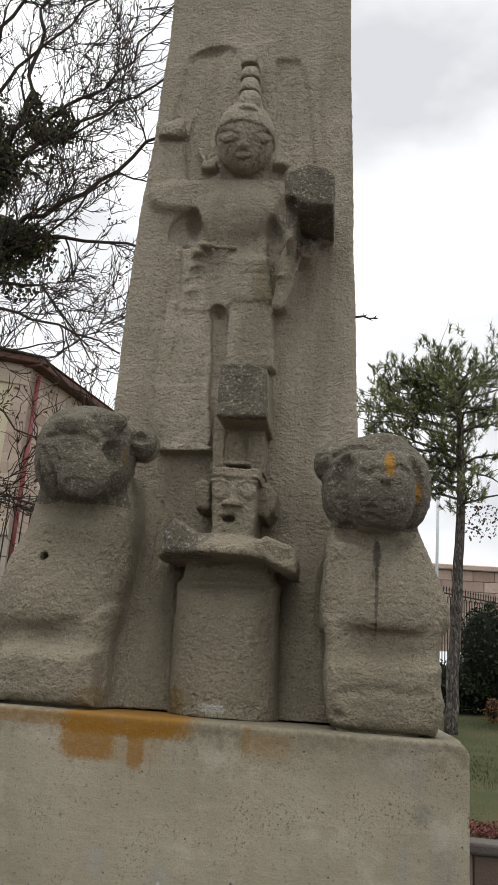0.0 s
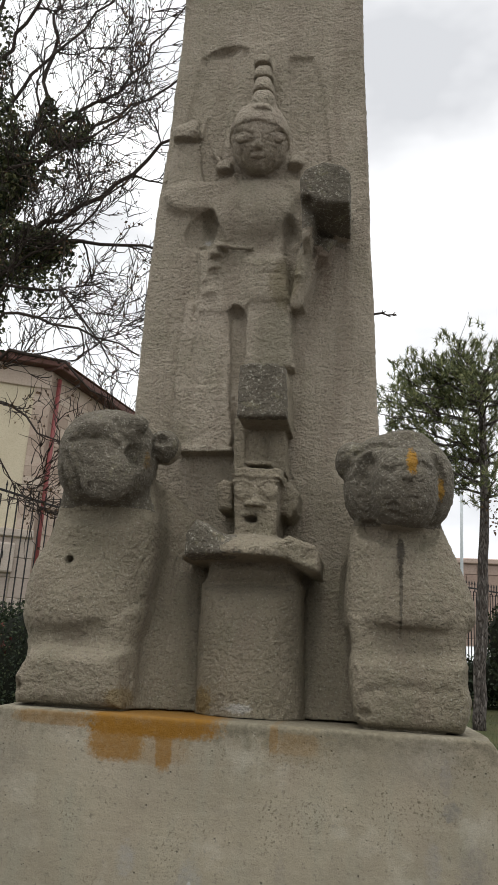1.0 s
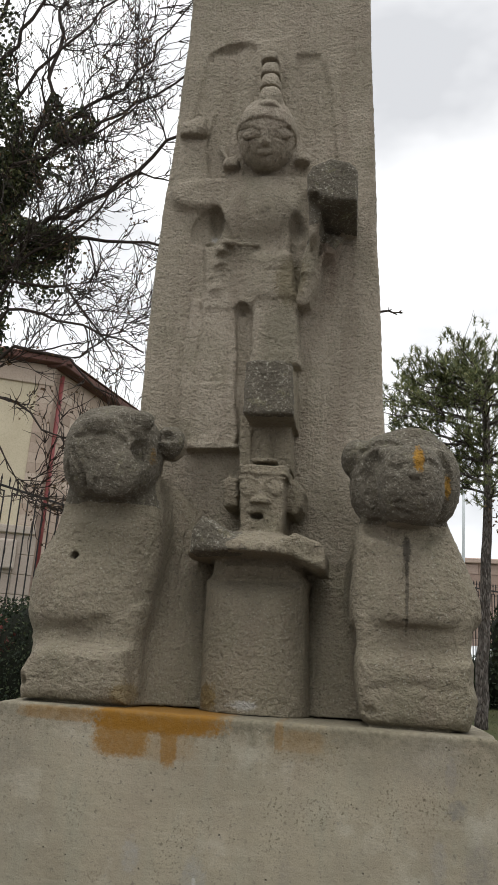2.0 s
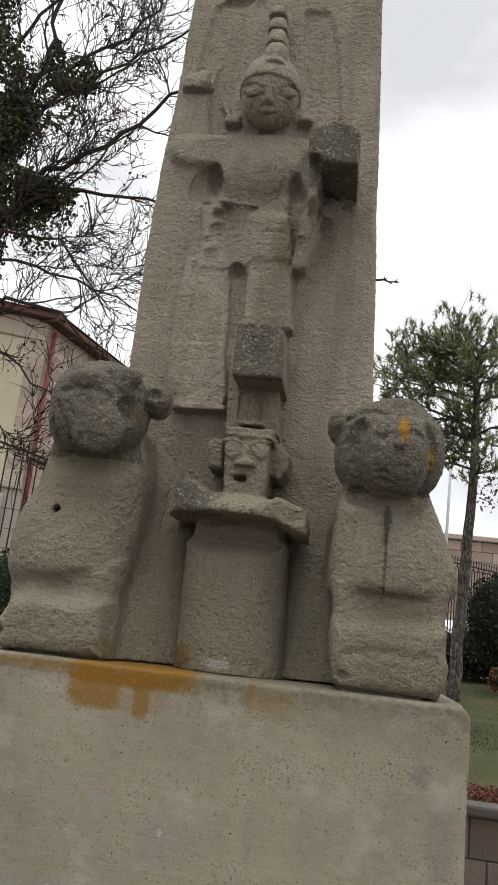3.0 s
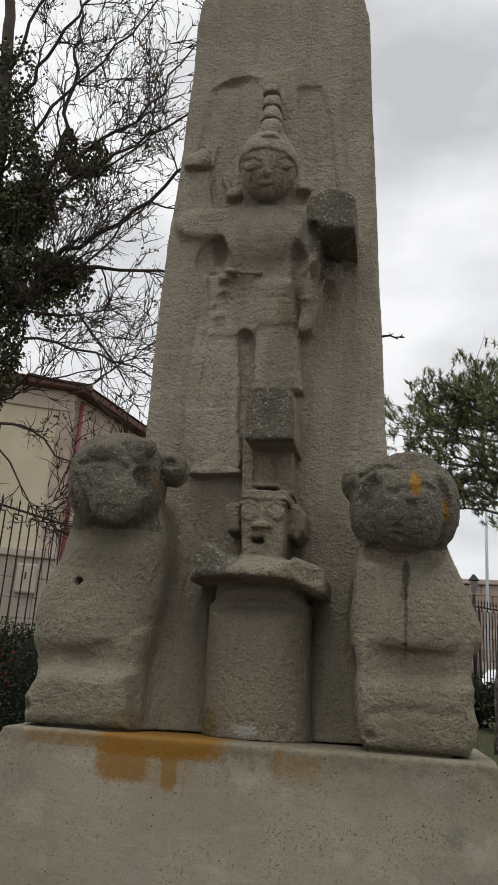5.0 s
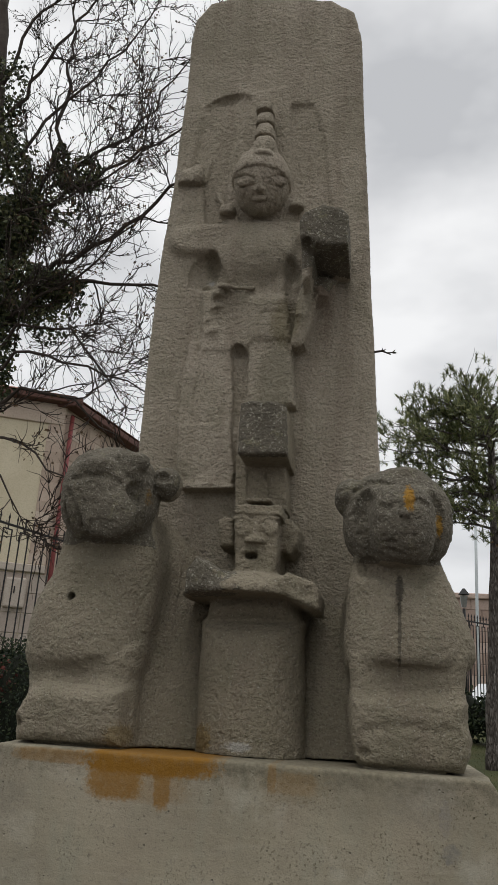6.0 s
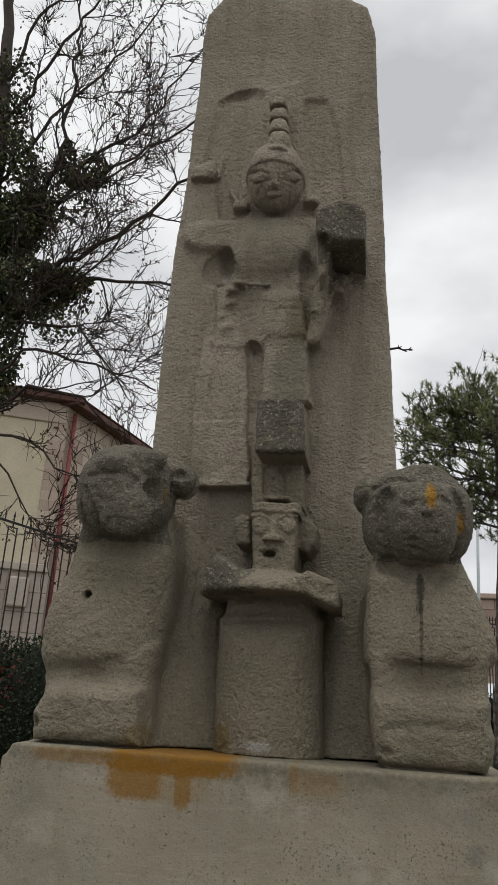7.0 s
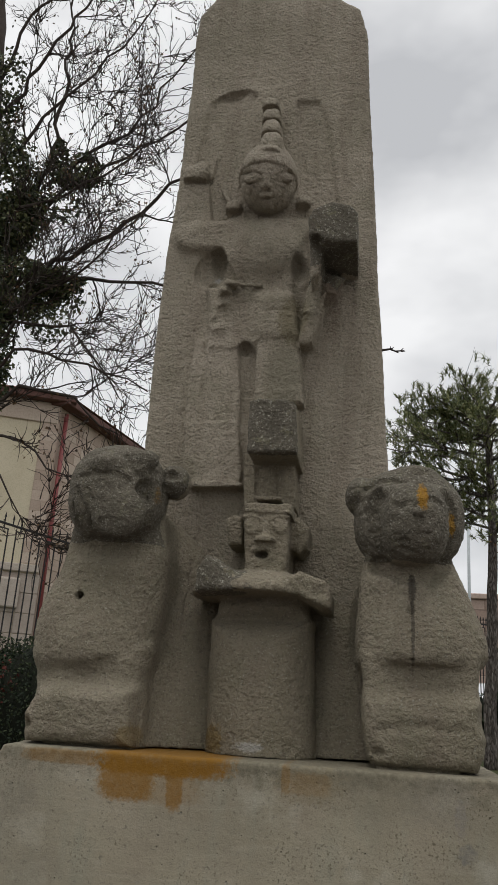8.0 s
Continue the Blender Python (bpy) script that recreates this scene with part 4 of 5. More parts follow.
    s.ell((-0.965, 0.123, 3.124), (0.2, 0.08, 0.18), 0.025)
    s.ell((-0.788, 0.183, 3.27), (0.1, 0.07, 0.11), 0.04, True)
    s.cap((-1.28, 0.112, 3.278), (-1.22, 0.101, 3.163), 0.018, 0.018, 0.012, True)
    s.cap((-1.22, 0.101, 3.163), (-1.159, 0.12, 3.082), 0.018, 0.018, 0.012, True)
    s.cap((-1.159, 0.12, 3.082), (-1.151, 0.161, 3.028), 0.018, 0.018, 0.012, True)
    s.cap((-1.211, 0.079, 3.279), (-1.172, 0.071, 3.253), 0.01, 0.01, 0.012, True)
    s.cap((-1.172, 0.071, 3.253), (-1.176, 0.077, 3.207), 0.01, 0.01, 0.012, True)
    s.cap((-1.176, 0.077, 3.207), (-1.14, 0.074, 3.191), 0.01, 0.01, 0.012, True)
    s.cap((-1.317, 0.157, 3.175), (-1.286, 0.206, 3.058), 0.02, 0.02, 0.014, True)
    s.cap((-1.286, 0.206, 3.058), (-1.235, 0.245, 2.996), 0.02, 0.02, 0.014, True)
    s.cap((-1.235, 0.245, 2.996), (-1.099, 0.218, 2.978), 0.008, 0.008, 0.014, True)
    s.cap((-1.099, 0.218, 2.978), (-0.969, 0.26, 2.968), 0.008, 0.008, 0.014, True)
    s.box((-1.8, -0.3, 1.3), (-0.2, 1.3, 1.612), 0.005, 0.005, True)
    s.box((-1.35, 0.25, 1.585), (-0.75, 1.1, 1.7), 0.01, 0.01)
    me = s.skin("lion", [STONE_LION, STONE_HEAD], lambda c: ((c[:, 2] - 0.10 * c[:, 1] + 0.02 * grain(c, 0.12) > 2.916) & (c[:, 1] < 0.52 + 0.1 * grain(c, 0.2))).astype(np.int32))
    return tagged(part("lion_statue", me), "worn seated stone lion with a tilted head and lichen", "statue", "pair of stone lions")


make_west_lion()


def make_east_lion():
    s = Stone((0.30, -0.12, 1.55), (1.70, 1.15, 3.75), 0.0105)
    # chest with a slanting overhang, then the seated base
    s.slab([(0.732, 3.062), (1.270, 3.081), (1.293, 2.927), (1.366, 2.722), (1.422, 2.521), (1.478, 2.360), (1.484, 2.293), (1.328, 2.241), (1.167, 2.203), (1.004, 2.187), (0.840, 2.213), (0.688, 2.241), (0.667, 2.445), (0.678, 2.672)], 0.28, 1.1, 0.15, 0.03)
    s.dome((1.082, 0.55, 2.261), (0.4, 0.41, 0.52), 2.211, 2.3, 0.1, 0.08)
    s.cap((1.015, 0.27, 2.833), (1.006, 0.22, 2.623), 0.034, 0.018, 0.008, True)
    s.cap((1.006, 0.22, 2.623), (1.016, 0.16, 2.196), 0.018, 0.012, 0.008, True)
    s.cap((0.727, 0.26, 2.763), (0.711, 0.26, 2.578), 0.012, 0.012, 0.012, True)
    s.slab([(0.696, 2.294), (1.443, 2.317), (1.420, 2.055), (1.409, 1.901), (1.428, 1.785), (1.386, 1.630), (0.783, 1.639), (0.729, 1.908)], 0.24, 1.1, 0.09, 0.03)
    s.slab([(0.751, 1.977), (1.034, 1.982), (1.394, 1.985), (1.390, 1.912), (1.416, 1.806), (1.408, 1.708), (1.361, 1.634), (0.836, 1.628), (0.773, 1.672), (0.741, 1.825)], 0.17, 1.0, 0.07, 0.14)
    s.ell((0.801, 0.12, 1.691), (0.055, 0.1, 0.04), 0.015, True)
    s.cap((0.831, 0.17, 1.829), (1.068, 0.165, 1.858), 0.004, 0.004, 0.05, True)
    s.cap((1.068, 0.165, 1.858), (1.303, 0.17, 1.847), 0.004, 0.004, 0.05, True)
    # flank behind, down to the stele
    s.cap((0.789, 0.95, 2.703), (0.822, 0.9, 1.6), 0.13, 0.15, 0.12)
    s.cap((0.5, 1.2, 2.6), (0.54, 1, 1.52), 0.22, 0.34, 0.12)
    s.cap((0.806, 0.32, 2.852), (0.99, 0.27, 2.813), 0.075, 0.075, 0.06, True)
    s.cap((0.99, 0.27, 2.813), (1.135, 0.27, 2.819), 0.075, 0.075, 0.06, True)
    s.cap((1.135, 0.27, 2.819), (1.278, 0.34, 2.897), 0.075, 0.075, 0.06, True)
    # mane ring, ear lobe, and a jutting muzzle
    s.dome((1.003, 0.46, 3.184), (0.375, 0.32, 0.345), 2.906, 2.4, 0.006, 0.02, 0, 0)
    s.ell((0.684, 0.46, 3.344), (0.115, 0.2, 0.135), 0.02)
    s.ell((1.044, 0.44, 3.488), (0.17, 0.2, 0.07), 0.04)
    s.dome((1.034, 0.28, 3.112), (0.225, 0.33, 0.275), 2.853, 2.5, 0.015, 0.02)
    s.cap((0.795, 0.188, 3.303), (0.753, 0.198, 3.188), 0.048, 0.048, 0.03, True)
    s.cap((0.753, 0.198, 3.188), (0.779, 0.205, 3.037), 0.048, 0.048, 0.03, True)
    s.cap((0.779, 0.205, 3.037), (0.848, 0.249, 2.924), 0.048, 0.048, 0.03, True)
    s.cap((0.662, 0.295, 3.158), (0.697, 0.282, 3.032), 0.012, 0.012, 0.02, True)
    s.cap((0.697, 0.282, 3.032), (0.782, 0.278, 2.934), 0.012, 0.012, 0.02, True)
    s.cap((0.687, 0.304, 3.343), (0.793, 0.227, 3.388), 0.014, 0.014, 0.02, True)
    s.cap((0.793, 0.227, 3.388), (0.897, 0.202, 3.408), 0.014, 0.014, 0.02, True)
    s.cap((0.897, 0.202, 3.408), (0.979, 0.169, 3.361), 0.012, 0.012, 0.03, True)
    s.cap((0.979, 0.169, 3.361), (1.037, 0.154, 3.312), 0.012, 0.012, 0.03, True)
    s.cap((1.268, 0.213, 3.265), (1.29, 0.227, 3.155), 0.03, 0.03, 0.02, True)
    s.cap((1.29, 0.227, 3.155), (1.263, 0.246, 3.007), 0.03, 0.03, 0.02, True)
    s.cap((1.263, 0.246, 3.007), (1.201, 0.282, 2.917), 0.03, 0.03, 0.02, True)
    s.ell((0.913, 0.167, 3.31), (0.1, 0.05, 0.05), 0.03)
    s.ell((1.17, 0.188, 3.322), (0.09, 0.05, 0.05), 0.03)
    s.cap((1.086, -0.038, 3.203), (1.144, -0.009, 3.227), 0.016, 0.016, 0.025, True)
    s.cap((1.144, -0.009, 3.227), (1.196, 0.03, 3.201), 0.016, 0.016, 0.025, True)
    s.cap((0.883, 0.015, 3.196), (0.94, -0.031, 3.163), 0.014, 0.014, 0.025, True)
    s.cap((0.94, -0.031, 3.163), (0.974, -0.038, 3.192), 0.014, 0.014, 0.025, True)
    s.cap((1.061, 0.04, 3.327), (1.055, -0.038, 3.213), 0.03, 0.03, 0.03)
    s.cap((1.055, -0.038, 3.213), (1.048, -0.049, 3.133), 0.03, 0.03, 0.03)
    s.ell((1.048, -0.049, 3.126), (0.04, 0.035, 0.035), 0.01)
    s.cap((1.01, -0.049, 3.132), (1.024, -0.049, 3.103), 0.007, 0.007, 0.006, True)
    s.cap((1.024, -0.049, 3.103), (1.059, -0.048, 3.101), 0.007, 0.007, 0.006, True)
    s.cap((1.059, -0.048, 3.101), (1.079, -0.047, 3.131), 0.007, 0.007, 0.006, True)
    s.cap((0.915, -0.002, 2.994), (1.012, -0.032, 2.991), 0.005, 0.005, 0.008, True)
    s.cap((1.012, -0.032, 2.991), (1.134, -0.015, 2.999), 0.005, 0.005, 0.008, True)
    s.cap((0.917, 0.025, 2.949), (0.958, -0.005, 2.959), 0.012, 0.012, 0.012, True)
    s.cap((0.958, -0.005, 2.959), (0.993, -0.001, 2.939), 0.012, 0.012, 0.012, True)
    s.cap((1.093, 0.034, 2.907), (1.149, 0.052, 2.919), 0.01, 0.01, 0.012, True)
    s.cap((1.149, 0.052, 2.919), (1.199, 0.072, 2.962), 0.01, 0.01, 0.012, True)
    s.ell((0.96, 0.047, 2.901), (0.06, 0.03, 0.03), 0.02, True)
    s.box((0.2, -0.3, 1.3), (1.9, 1.3, 1.612), 0.005, 0.005, True)
    s.box((0.8, 0.25, 1.585), (1.3, 1.1, 1.7), 0.01, 0.01)
    me = s.skin("lion", [STONE_LION, STONE_HEAD], lambda c: ((c[:, 2] - 0.10 * c[:, 1] + 0.02 * grain(c, 0.12) > 2.838) & (c[:, 1] < 0.6 + 0.1 * grain(c, 0.2))).astype(np.int32))
    return tagged(part("lion_statue", me), "worn seated stone lion with broad mane and ochre lichen spots", "statue", "pair of stone lions")


make_east_lion()



# ---- garden behind ----
def branch_out(lines, start, way, length, radius, depth, rng, bend=0.25, rise=0.1, kids=(4, 7)):
    """A limb with smaller limbs, added to lines as points with radii."""
    p, d = Vector(start), Vector(way).normalized()
    n = max(4, int(length / 0.13))
    line = [(tuple(p), radius)]
    for i in range(n):
        d = (d + Vector((rng.uniform(-1, 1), rng.uniform(-1, 1), rng.uniform(-1, 1) + rise)) * bend * 0.5).normalized()
        p = p + d * (length / n)
        line.append((tuple(p), radius * (1 - 0.75 * (i + 1) / n)))
    lines.append(line)
    if depth:
        sprout(lines, line, length, depth, rng, bend, rise, kids)


def sprout(lines, line, length, depth, rng, bend, rise, kids):
    for _ in range(rng.randint(*kids)):
        i = rng.randint(max(1, len(line) // 5), len(line) - 1)
        p, r = line[i]
        a = Vector(line[i][0]) - Vector(line[i - 1][0])
        side = a.cross(Vector((rng.uniform(-1, 1), rng.uniform(-1, 1), rng.uniform(-1, 1)))).normalized()
        way = a.normalized() + side * rng.uniform(0.4, 0.95)
        branch_out(lines, p, way, length * rng.uniform(0.42, 0.72), max(r * 0.62, 0.0075), depth - 1, rng, bend, rise, kids)


def guided(points, r0, r1, rng, wobble=0.06):
    """A limb through given points, with a little waviness."""
    out = []
    pts = [Vector(p) for p in points]
    total = sum((b - a).length for a, b in zip(pts, pts[1:]))
    gone = 0
    for a, b in zip(pts, pts[1:]):
        steps = max(2, int((b - a).length / 0.25))
        for i in range(steps):
            t = i / steps
            q = a.lerp(b, t) + Vector((rng.uniform(-1, 1), rng.uniform(-1, 1), rng.uniform(-1, 1))) * wobble
            out.append((tuple(q if out else a), r0 + (r1 - r0) * (gone + (b - a).length * t) / total))
        gone += (b - a).length
    out.append((tuple(pts[-1]), r1))
    return out


def in_blob(c, r, rng, shell=0.5):
    while True:
        u = Vector((rng.uniform(-1, 1), rng.uniform(-1, 1), rng.uniform(-1, 1)))
        if shell < u.length < 1:
            return (c[0] + u.x * r[0], c[1] + u.y * r[1], c[2] + u.z * r[2])


def make_bare_tree():
    rng = random.Random(11)
    tree = tagged(new("bare_tree"), "bare winter tree with ivy climbing its trunk and limbs", "tree")
    base = (-4.75, 4.7, height(-4.75, 4.7) - 0.1)
    trunk = guided([base, (-4.95, 4.6, 4.5), (-5.1, 4.5, 7.5), (-5.3, 4.5, 10.5), (-5.6, 4.5, 13.2)], 0.24, 0.08, rng, 0.03)
    part("trunk", tubes("trunk", [trunk], BARK, 10), tree)
    limbs = [
        ([(-5.0, 4.5, 6.6), (-4.43, 4.5, 7.6), (-3.08, 4.4, 8.17), (-2.22, 4.3, 8.95), (-1.3, 4.2, 9.1)], 0.075, 0.02),
        ([(-5.1, 4.5, 7.6), (-4.27, 4.6, 9.6), (-4.2, 4.6, 11.2), (-4.4, 4.7, 13.2)], 0.07, 0.02),
        ([(-5.1, 4.5, 7.4), (-3.9, 4.4, 9.0), (-2.7, 4.3, 9.6), (-1.7, 4.2, 10.3)], 0.06, 0.015),
        ([(-4.2, 4.5, 9.2), (-3.2, 4.3, 9.7), (-2.6, 4.3, 10.4), (-2.0, 4.2, 11.3)], 0.05, 0.012),
        ([(-5.0, 4.5, 6.3), (-3.86, 4.4, 7.55), (-2.4, 4.4, 7.41), (-1.4, 4.3, 7.25)], 0.06, 0.015),
        ([(-5.0, 4.5, 5.6), (-4.2, 4.2, 6.7), (-3.38, 4.2, 6.6), (-2.9, 4.2, 6.1), (-2.55, 4.2, 5.6)], 0.05, 0.012),
        ([(-5.0, 4.5, 5.2), (-4.0, 4.3, 5.85), (-3.2, 4.2, 5.6), (-2.5, 4.2, 5.1)], 0.055, 0.012),
        ([(-5.2, 4.5, 9.2), (-4.2, 4.4, 10.6), (-3.3, 4.4, 11.6), (-2.7, 4.3, 12.6)], 0.05, 0.012),
        ([(-5.0, 4.4, 5.0), (-4.3, 4.0, 5.2), (-3.9, 3.9, 4.4), (-3.5, 3.9, 3.9)], 0.04, 0.01),
        ([(-5.4, 4.5, 11.0), (-4.9, 4.4, 12.4), (-4.0, 4.4, 13.6)], 0.05, 0.015),
        ([(-4.6, 4.5, 6.9), (-4.0, 4.1, 7.0), (-3.3, 4.0, 7.3), (-2.4, 3.9, 8.2)], 0.04, 0.012),
    ]
    limbs += [
        ([(-4.9, 4.3, 4.7), (-4.2, 3.9, 5.0), (-3.4, 3.8, 4.7), (-2.75, 3.8, 4.2)], 0.04, 0.01),
        ([(-4.9, 4.4, 5.7), (-4.0, 4.0, 6.2), (-3.0, 4.0, 6.0), (-2.1, 4.0, 5.6)], 0.045, 0.01),
        ([(-5.1, 4.5, 8.4), (-4.4, 4.2, 8.6), (-3.4, 4.1, 8.9), (-2.3, 4.0, 9.5)], 0.05, 0.012),
        ([(-5.3, 4.5, 10.2), (-4.6, 4.4, 11.4), (-3.7, 4.3, 12.9), (-3.3, 4.3, 13.8)], 0.05, 0.012),
    ]
    rest = []
    for pts, r0, r1 in limbs:
        line = guided(pts, r0 * 0.68, r1 * 0.8, rng)
        part("limb", tubes("limb", [line], TWIG, 6), tree)
        sprout(rest, line, 1.9, 3, rng, 0.85, 0.22, (6, 7) if pts[-1][2] > 6.5 else (5, 6))
    ob = part("brushwood", tubes("brushwood", rest, TWIG, 3), tree)
    ob["kind"] = "stuff"
    tips = [l[-1][0] for l in rest if rng.random() < 0.30]
    ob = part("dry_seed", leaves("dry_seeds", [tuple(Vector(p) + Vector((rng.gauss(0, 0.03), rng.gauss(0, 0.03), rng.gauss(-0.02, 0.03)))) for p in tips for _ in range(3)], 0.045, DRY_LEAF, rng), tree, "small brown seeds")
    ob["kind"] = "stuff"
    ivy = []
    for c, r, n in (((-4.95, 4.5, 8.9), (0.72, 0.55, 1.3), 4000), ((-4.35, 4.35, 7.35), (0.75, 0.55, 0.42), 2000), ((-3.7, 4.3, 7.4), (0.4, 0.35, 0.2), 500),
                    ((-4.85, 4.45, 6.3), (0.62, 0.5, 1.1), 2600), ((-5.25, 4.5, 10.8), (0.4, 0.4, 1.2), 1100), ((-4.15, 4.5, 9.75), (0.18, 0.2, 0.3), 260),
                    ((-4.5, 4.4, 8.5), (0.45, 0.4, 0.5), 1000), ((-4.85, 4.5, 4.6), (0.42, 0.4, 1.0), 800), ((-3.6, 4.3, 9.15), (0.4, 0.25, 0.16), 260), ((-3.84, 4.4, 9.29), (0.3, 0.3, 0.16), 200), ((-3.60, 4.4, 9.48), (0.25, 0.3, 0.1), 130), ((-3.98, 4.4, 8.77), (0.4, 0.3, 0.3), 250), ((-3.55, 4.4, 7.25), (0.3, 0.3, 0.2), 200), ((-3.79, 4.4, 6.86), (0.4, 0.3, 0.3), 200)):
        for _ in range(2 * n):
            q = in_blob(c, r, rng, 0.15)
            if noise.noise(Vector(q) * 2.2) > -0.3:
                ivy.append(q)
    ob = part("ivy", leaves("ivy", ivy, 0.075, IVY, rng), tree, "dark green ivy")
    ob["kind"] = "stuff"
    return tree


make_bare_tree()


def tuft(vs, fs, p, way, size, rng, count=16):
    """A brush of needles."""
    p, way = Vector(p), Vector(way).normalized()
    for _ in range(count):
        d = (way + Vector((rng.gauss(0, 0.9), rng.gauss(0, 0.9), rng.gauss(0.1, 0.9)))).normalized()
        s = d.orthogonal().normalized() * 0.0085
        q = p + way * rng.uniform(-0.06, 0.06)
        k = size * rng.uniform(0.7, 1.2)
        o = len(vs)
        vs += [tuple(q - s), tuple(q + s), tuple(q + d * k)]
        fs.append((o, o + 1, o + 2))


def make_pine():
    rng = random.Random(4)
    tree = tagged(new("pine_tree"), "pine with a bare scaly trunk and flat dark green crown", "tree")
    trunk = guided([(2.50, 8.0, height(2.5, 8) - 0.1), (2.53, 8.0, 2.2), (2.58, 8.0, 3.25), (2.66, 8.0, 5.2), (2.62, 8.0, 6.4), (2.72, 8.0, 7.0)], 0.104, 0.05, rng, 0.015)
    part("trunk", tubes("trunk", [trunk], PINE_BARK, 12), tree)
    vs, fs, wood = [], [], []
    fine = random.Random(9)
    for i in range(54):
        z = rng.uniform(5.35, 6.95) if i > 5 else rng.uniform(4.7, 5.2)
        a = rng.uniform(0, 2 * math.pi) if i % 4 else rng.uniform(2.5, 3.8)
        reach = rng.uniform(0.7, 1.95)
        p0 = Vector((2.65, 8.0, z))
        line = guided([p0, p0 + Vector((math.cos(a) * reach * 0.5, math.sin(a) * reach * 0.5, 0.12)), p0 + Vector((math.cos(a) * reach, math.sin(a) * reach, rng.uniform(0.0, 0.45)))], 0.024, 0.008, rng, 0.05)
        part("limb", tubes("limb", [line], PINE_BARK, 5), tree)
        sub = []
        sprout(sub, line, reach * 0.6, 1, rng, 0.5, 0.3, (7, 10))
        for l in sub:
            if z < 5.5 and rng.random() < 0.3:
                continue
            if l[-1][0][2] > 7.15:
                continue
            wood.append(l)
            for q, _ in l[1:]:
                for _ in range(rng.choice((0, 1, 1, 2))):
                    p = Vector(q) + Vector((rng.gauss(0, 0.05), rng.gauss(0, 0.05), rng.gauss(0, 0.04)))
                    way = Vector(l[-1][0]) - Vector(l[0][0]) + Vector((0, 0, 0.3))
                    tuft(vs, fs, p, way, 0.095, rng)
                    tuft(vs, fs, p, way, 0.080, fine, 10)
            end = Vector(l[-1][0])
            for _ in range(2 if end.z < 7.0 else 0):
                tuft(vs, fs, end + Vector((fine.gauss(0, 0.05), fine.gauss(0, 0.05), fine.gauss(0.02, 0.04))), Vector((0, 0, 0.5)), 0.10, fine, 18)
    ob = part("brushwood", tubes("brushwood", wood, TWIG, 3), tree)
    ob["kind"] = "stuff"
    ob = part("needles", mesh_of("needles", vs, fs, NEEDLES), tree)
    ob["kind"] = "stuff"
    dry = [in_blob((3.0, 7.9, 4.5), (0.45, 0.4, 0.35), rng, 0.1) for _ in range(220)]
    ob = part("dry_foliage", leaves("dry_leaves", dry, 0.055, DRY_LEAF, rng), tree, "withered brown leaves")
    ob["kind"] = "stuff"
    return tree


make_pine()


def make_bush(name, label, blobs, leaf, mat, seed, accents=None):
    """A shrub: leaves all over a solid filler core, coloured as dark as inner shade."""
    rng = random.Random(seed)
    bush = tagged(new(name), label, "shrub" if name != "hedge" else "hedge")
    vs, fs = [], []
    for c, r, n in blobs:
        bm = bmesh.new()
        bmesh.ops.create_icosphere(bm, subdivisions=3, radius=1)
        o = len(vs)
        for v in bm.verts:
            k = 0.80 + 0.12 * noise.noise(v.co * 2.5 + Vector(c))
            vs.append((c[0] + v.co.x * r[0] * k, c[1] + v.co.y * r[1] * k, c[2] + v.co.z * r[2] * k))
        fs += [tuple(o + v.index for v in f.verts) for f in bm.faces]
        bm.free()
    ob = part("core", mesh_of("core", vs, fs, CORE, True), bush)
    spots = [in_blob(c, r, rng, 0.72) for c, r, n in blobs for _ in range(n)]
    ob = part("foliage", leaves("leaves", spots, leaf, mat, rng), bush)
    ob["kind"] = "stuff"
    if accents:
        c, r, n, m2 = accents
        ob = part("red_foliage", leaves("red_leaves", [in_blob(c, r, rng, 0.2) for _ in range(n)], leaf, m2, rng), bush, "autumn red leaves")
        ob["kind"] = "stuff"
    return bush


make_bush("hedge", "dense dark green ivy hedge with some red leaves", [
    ((-3.6, 3.3, 1.7), (0.95, 0.6, 0.85), 13000), ((-2.75, 3.2, 1.65), (0.55, 0.55, 0.85), 10000), ((-4.8, 3.6, 1.8), (0.9, 0.6, 0.9), 1200)],
    0.038, HEDGE, 3, ((-3.1, 2.75, 2.0), (0.38, 0.15, 0.34), 300, RED_LEAF))
make_bush("laurel_bush", "dark green evergreen laurel bush", [
    ((3.95, 10.0, 2.55), (0.65, 0.7, 1.1), 1900), ((4.7, 10.3, 2.3), (0.7, 0.7, 0.9), 900), ((3.37, 10.0, 2.62), (0.5, 0.5, 0.8), 1800)], 0.075, HEDGE, 8)
make_bush("low_shrub", "low dark evergreen shrub at the lawn edge", [
    ((3.3, 11.5, 1.95), (0.8, 0.5, 0.55), 1700), ((2.2, 12.0, 1.95), (0.8, 0.5, 0.6), 1300)], 0.09, HEDGE, 9)
make_bush("rust_shrub", "small rust-coloured winter shrub on the lawn", [((3.33, 9.2, 1.58), (0.12, 0.12, 0.2), 420)], 0.045, RUST_LEAF, 10)


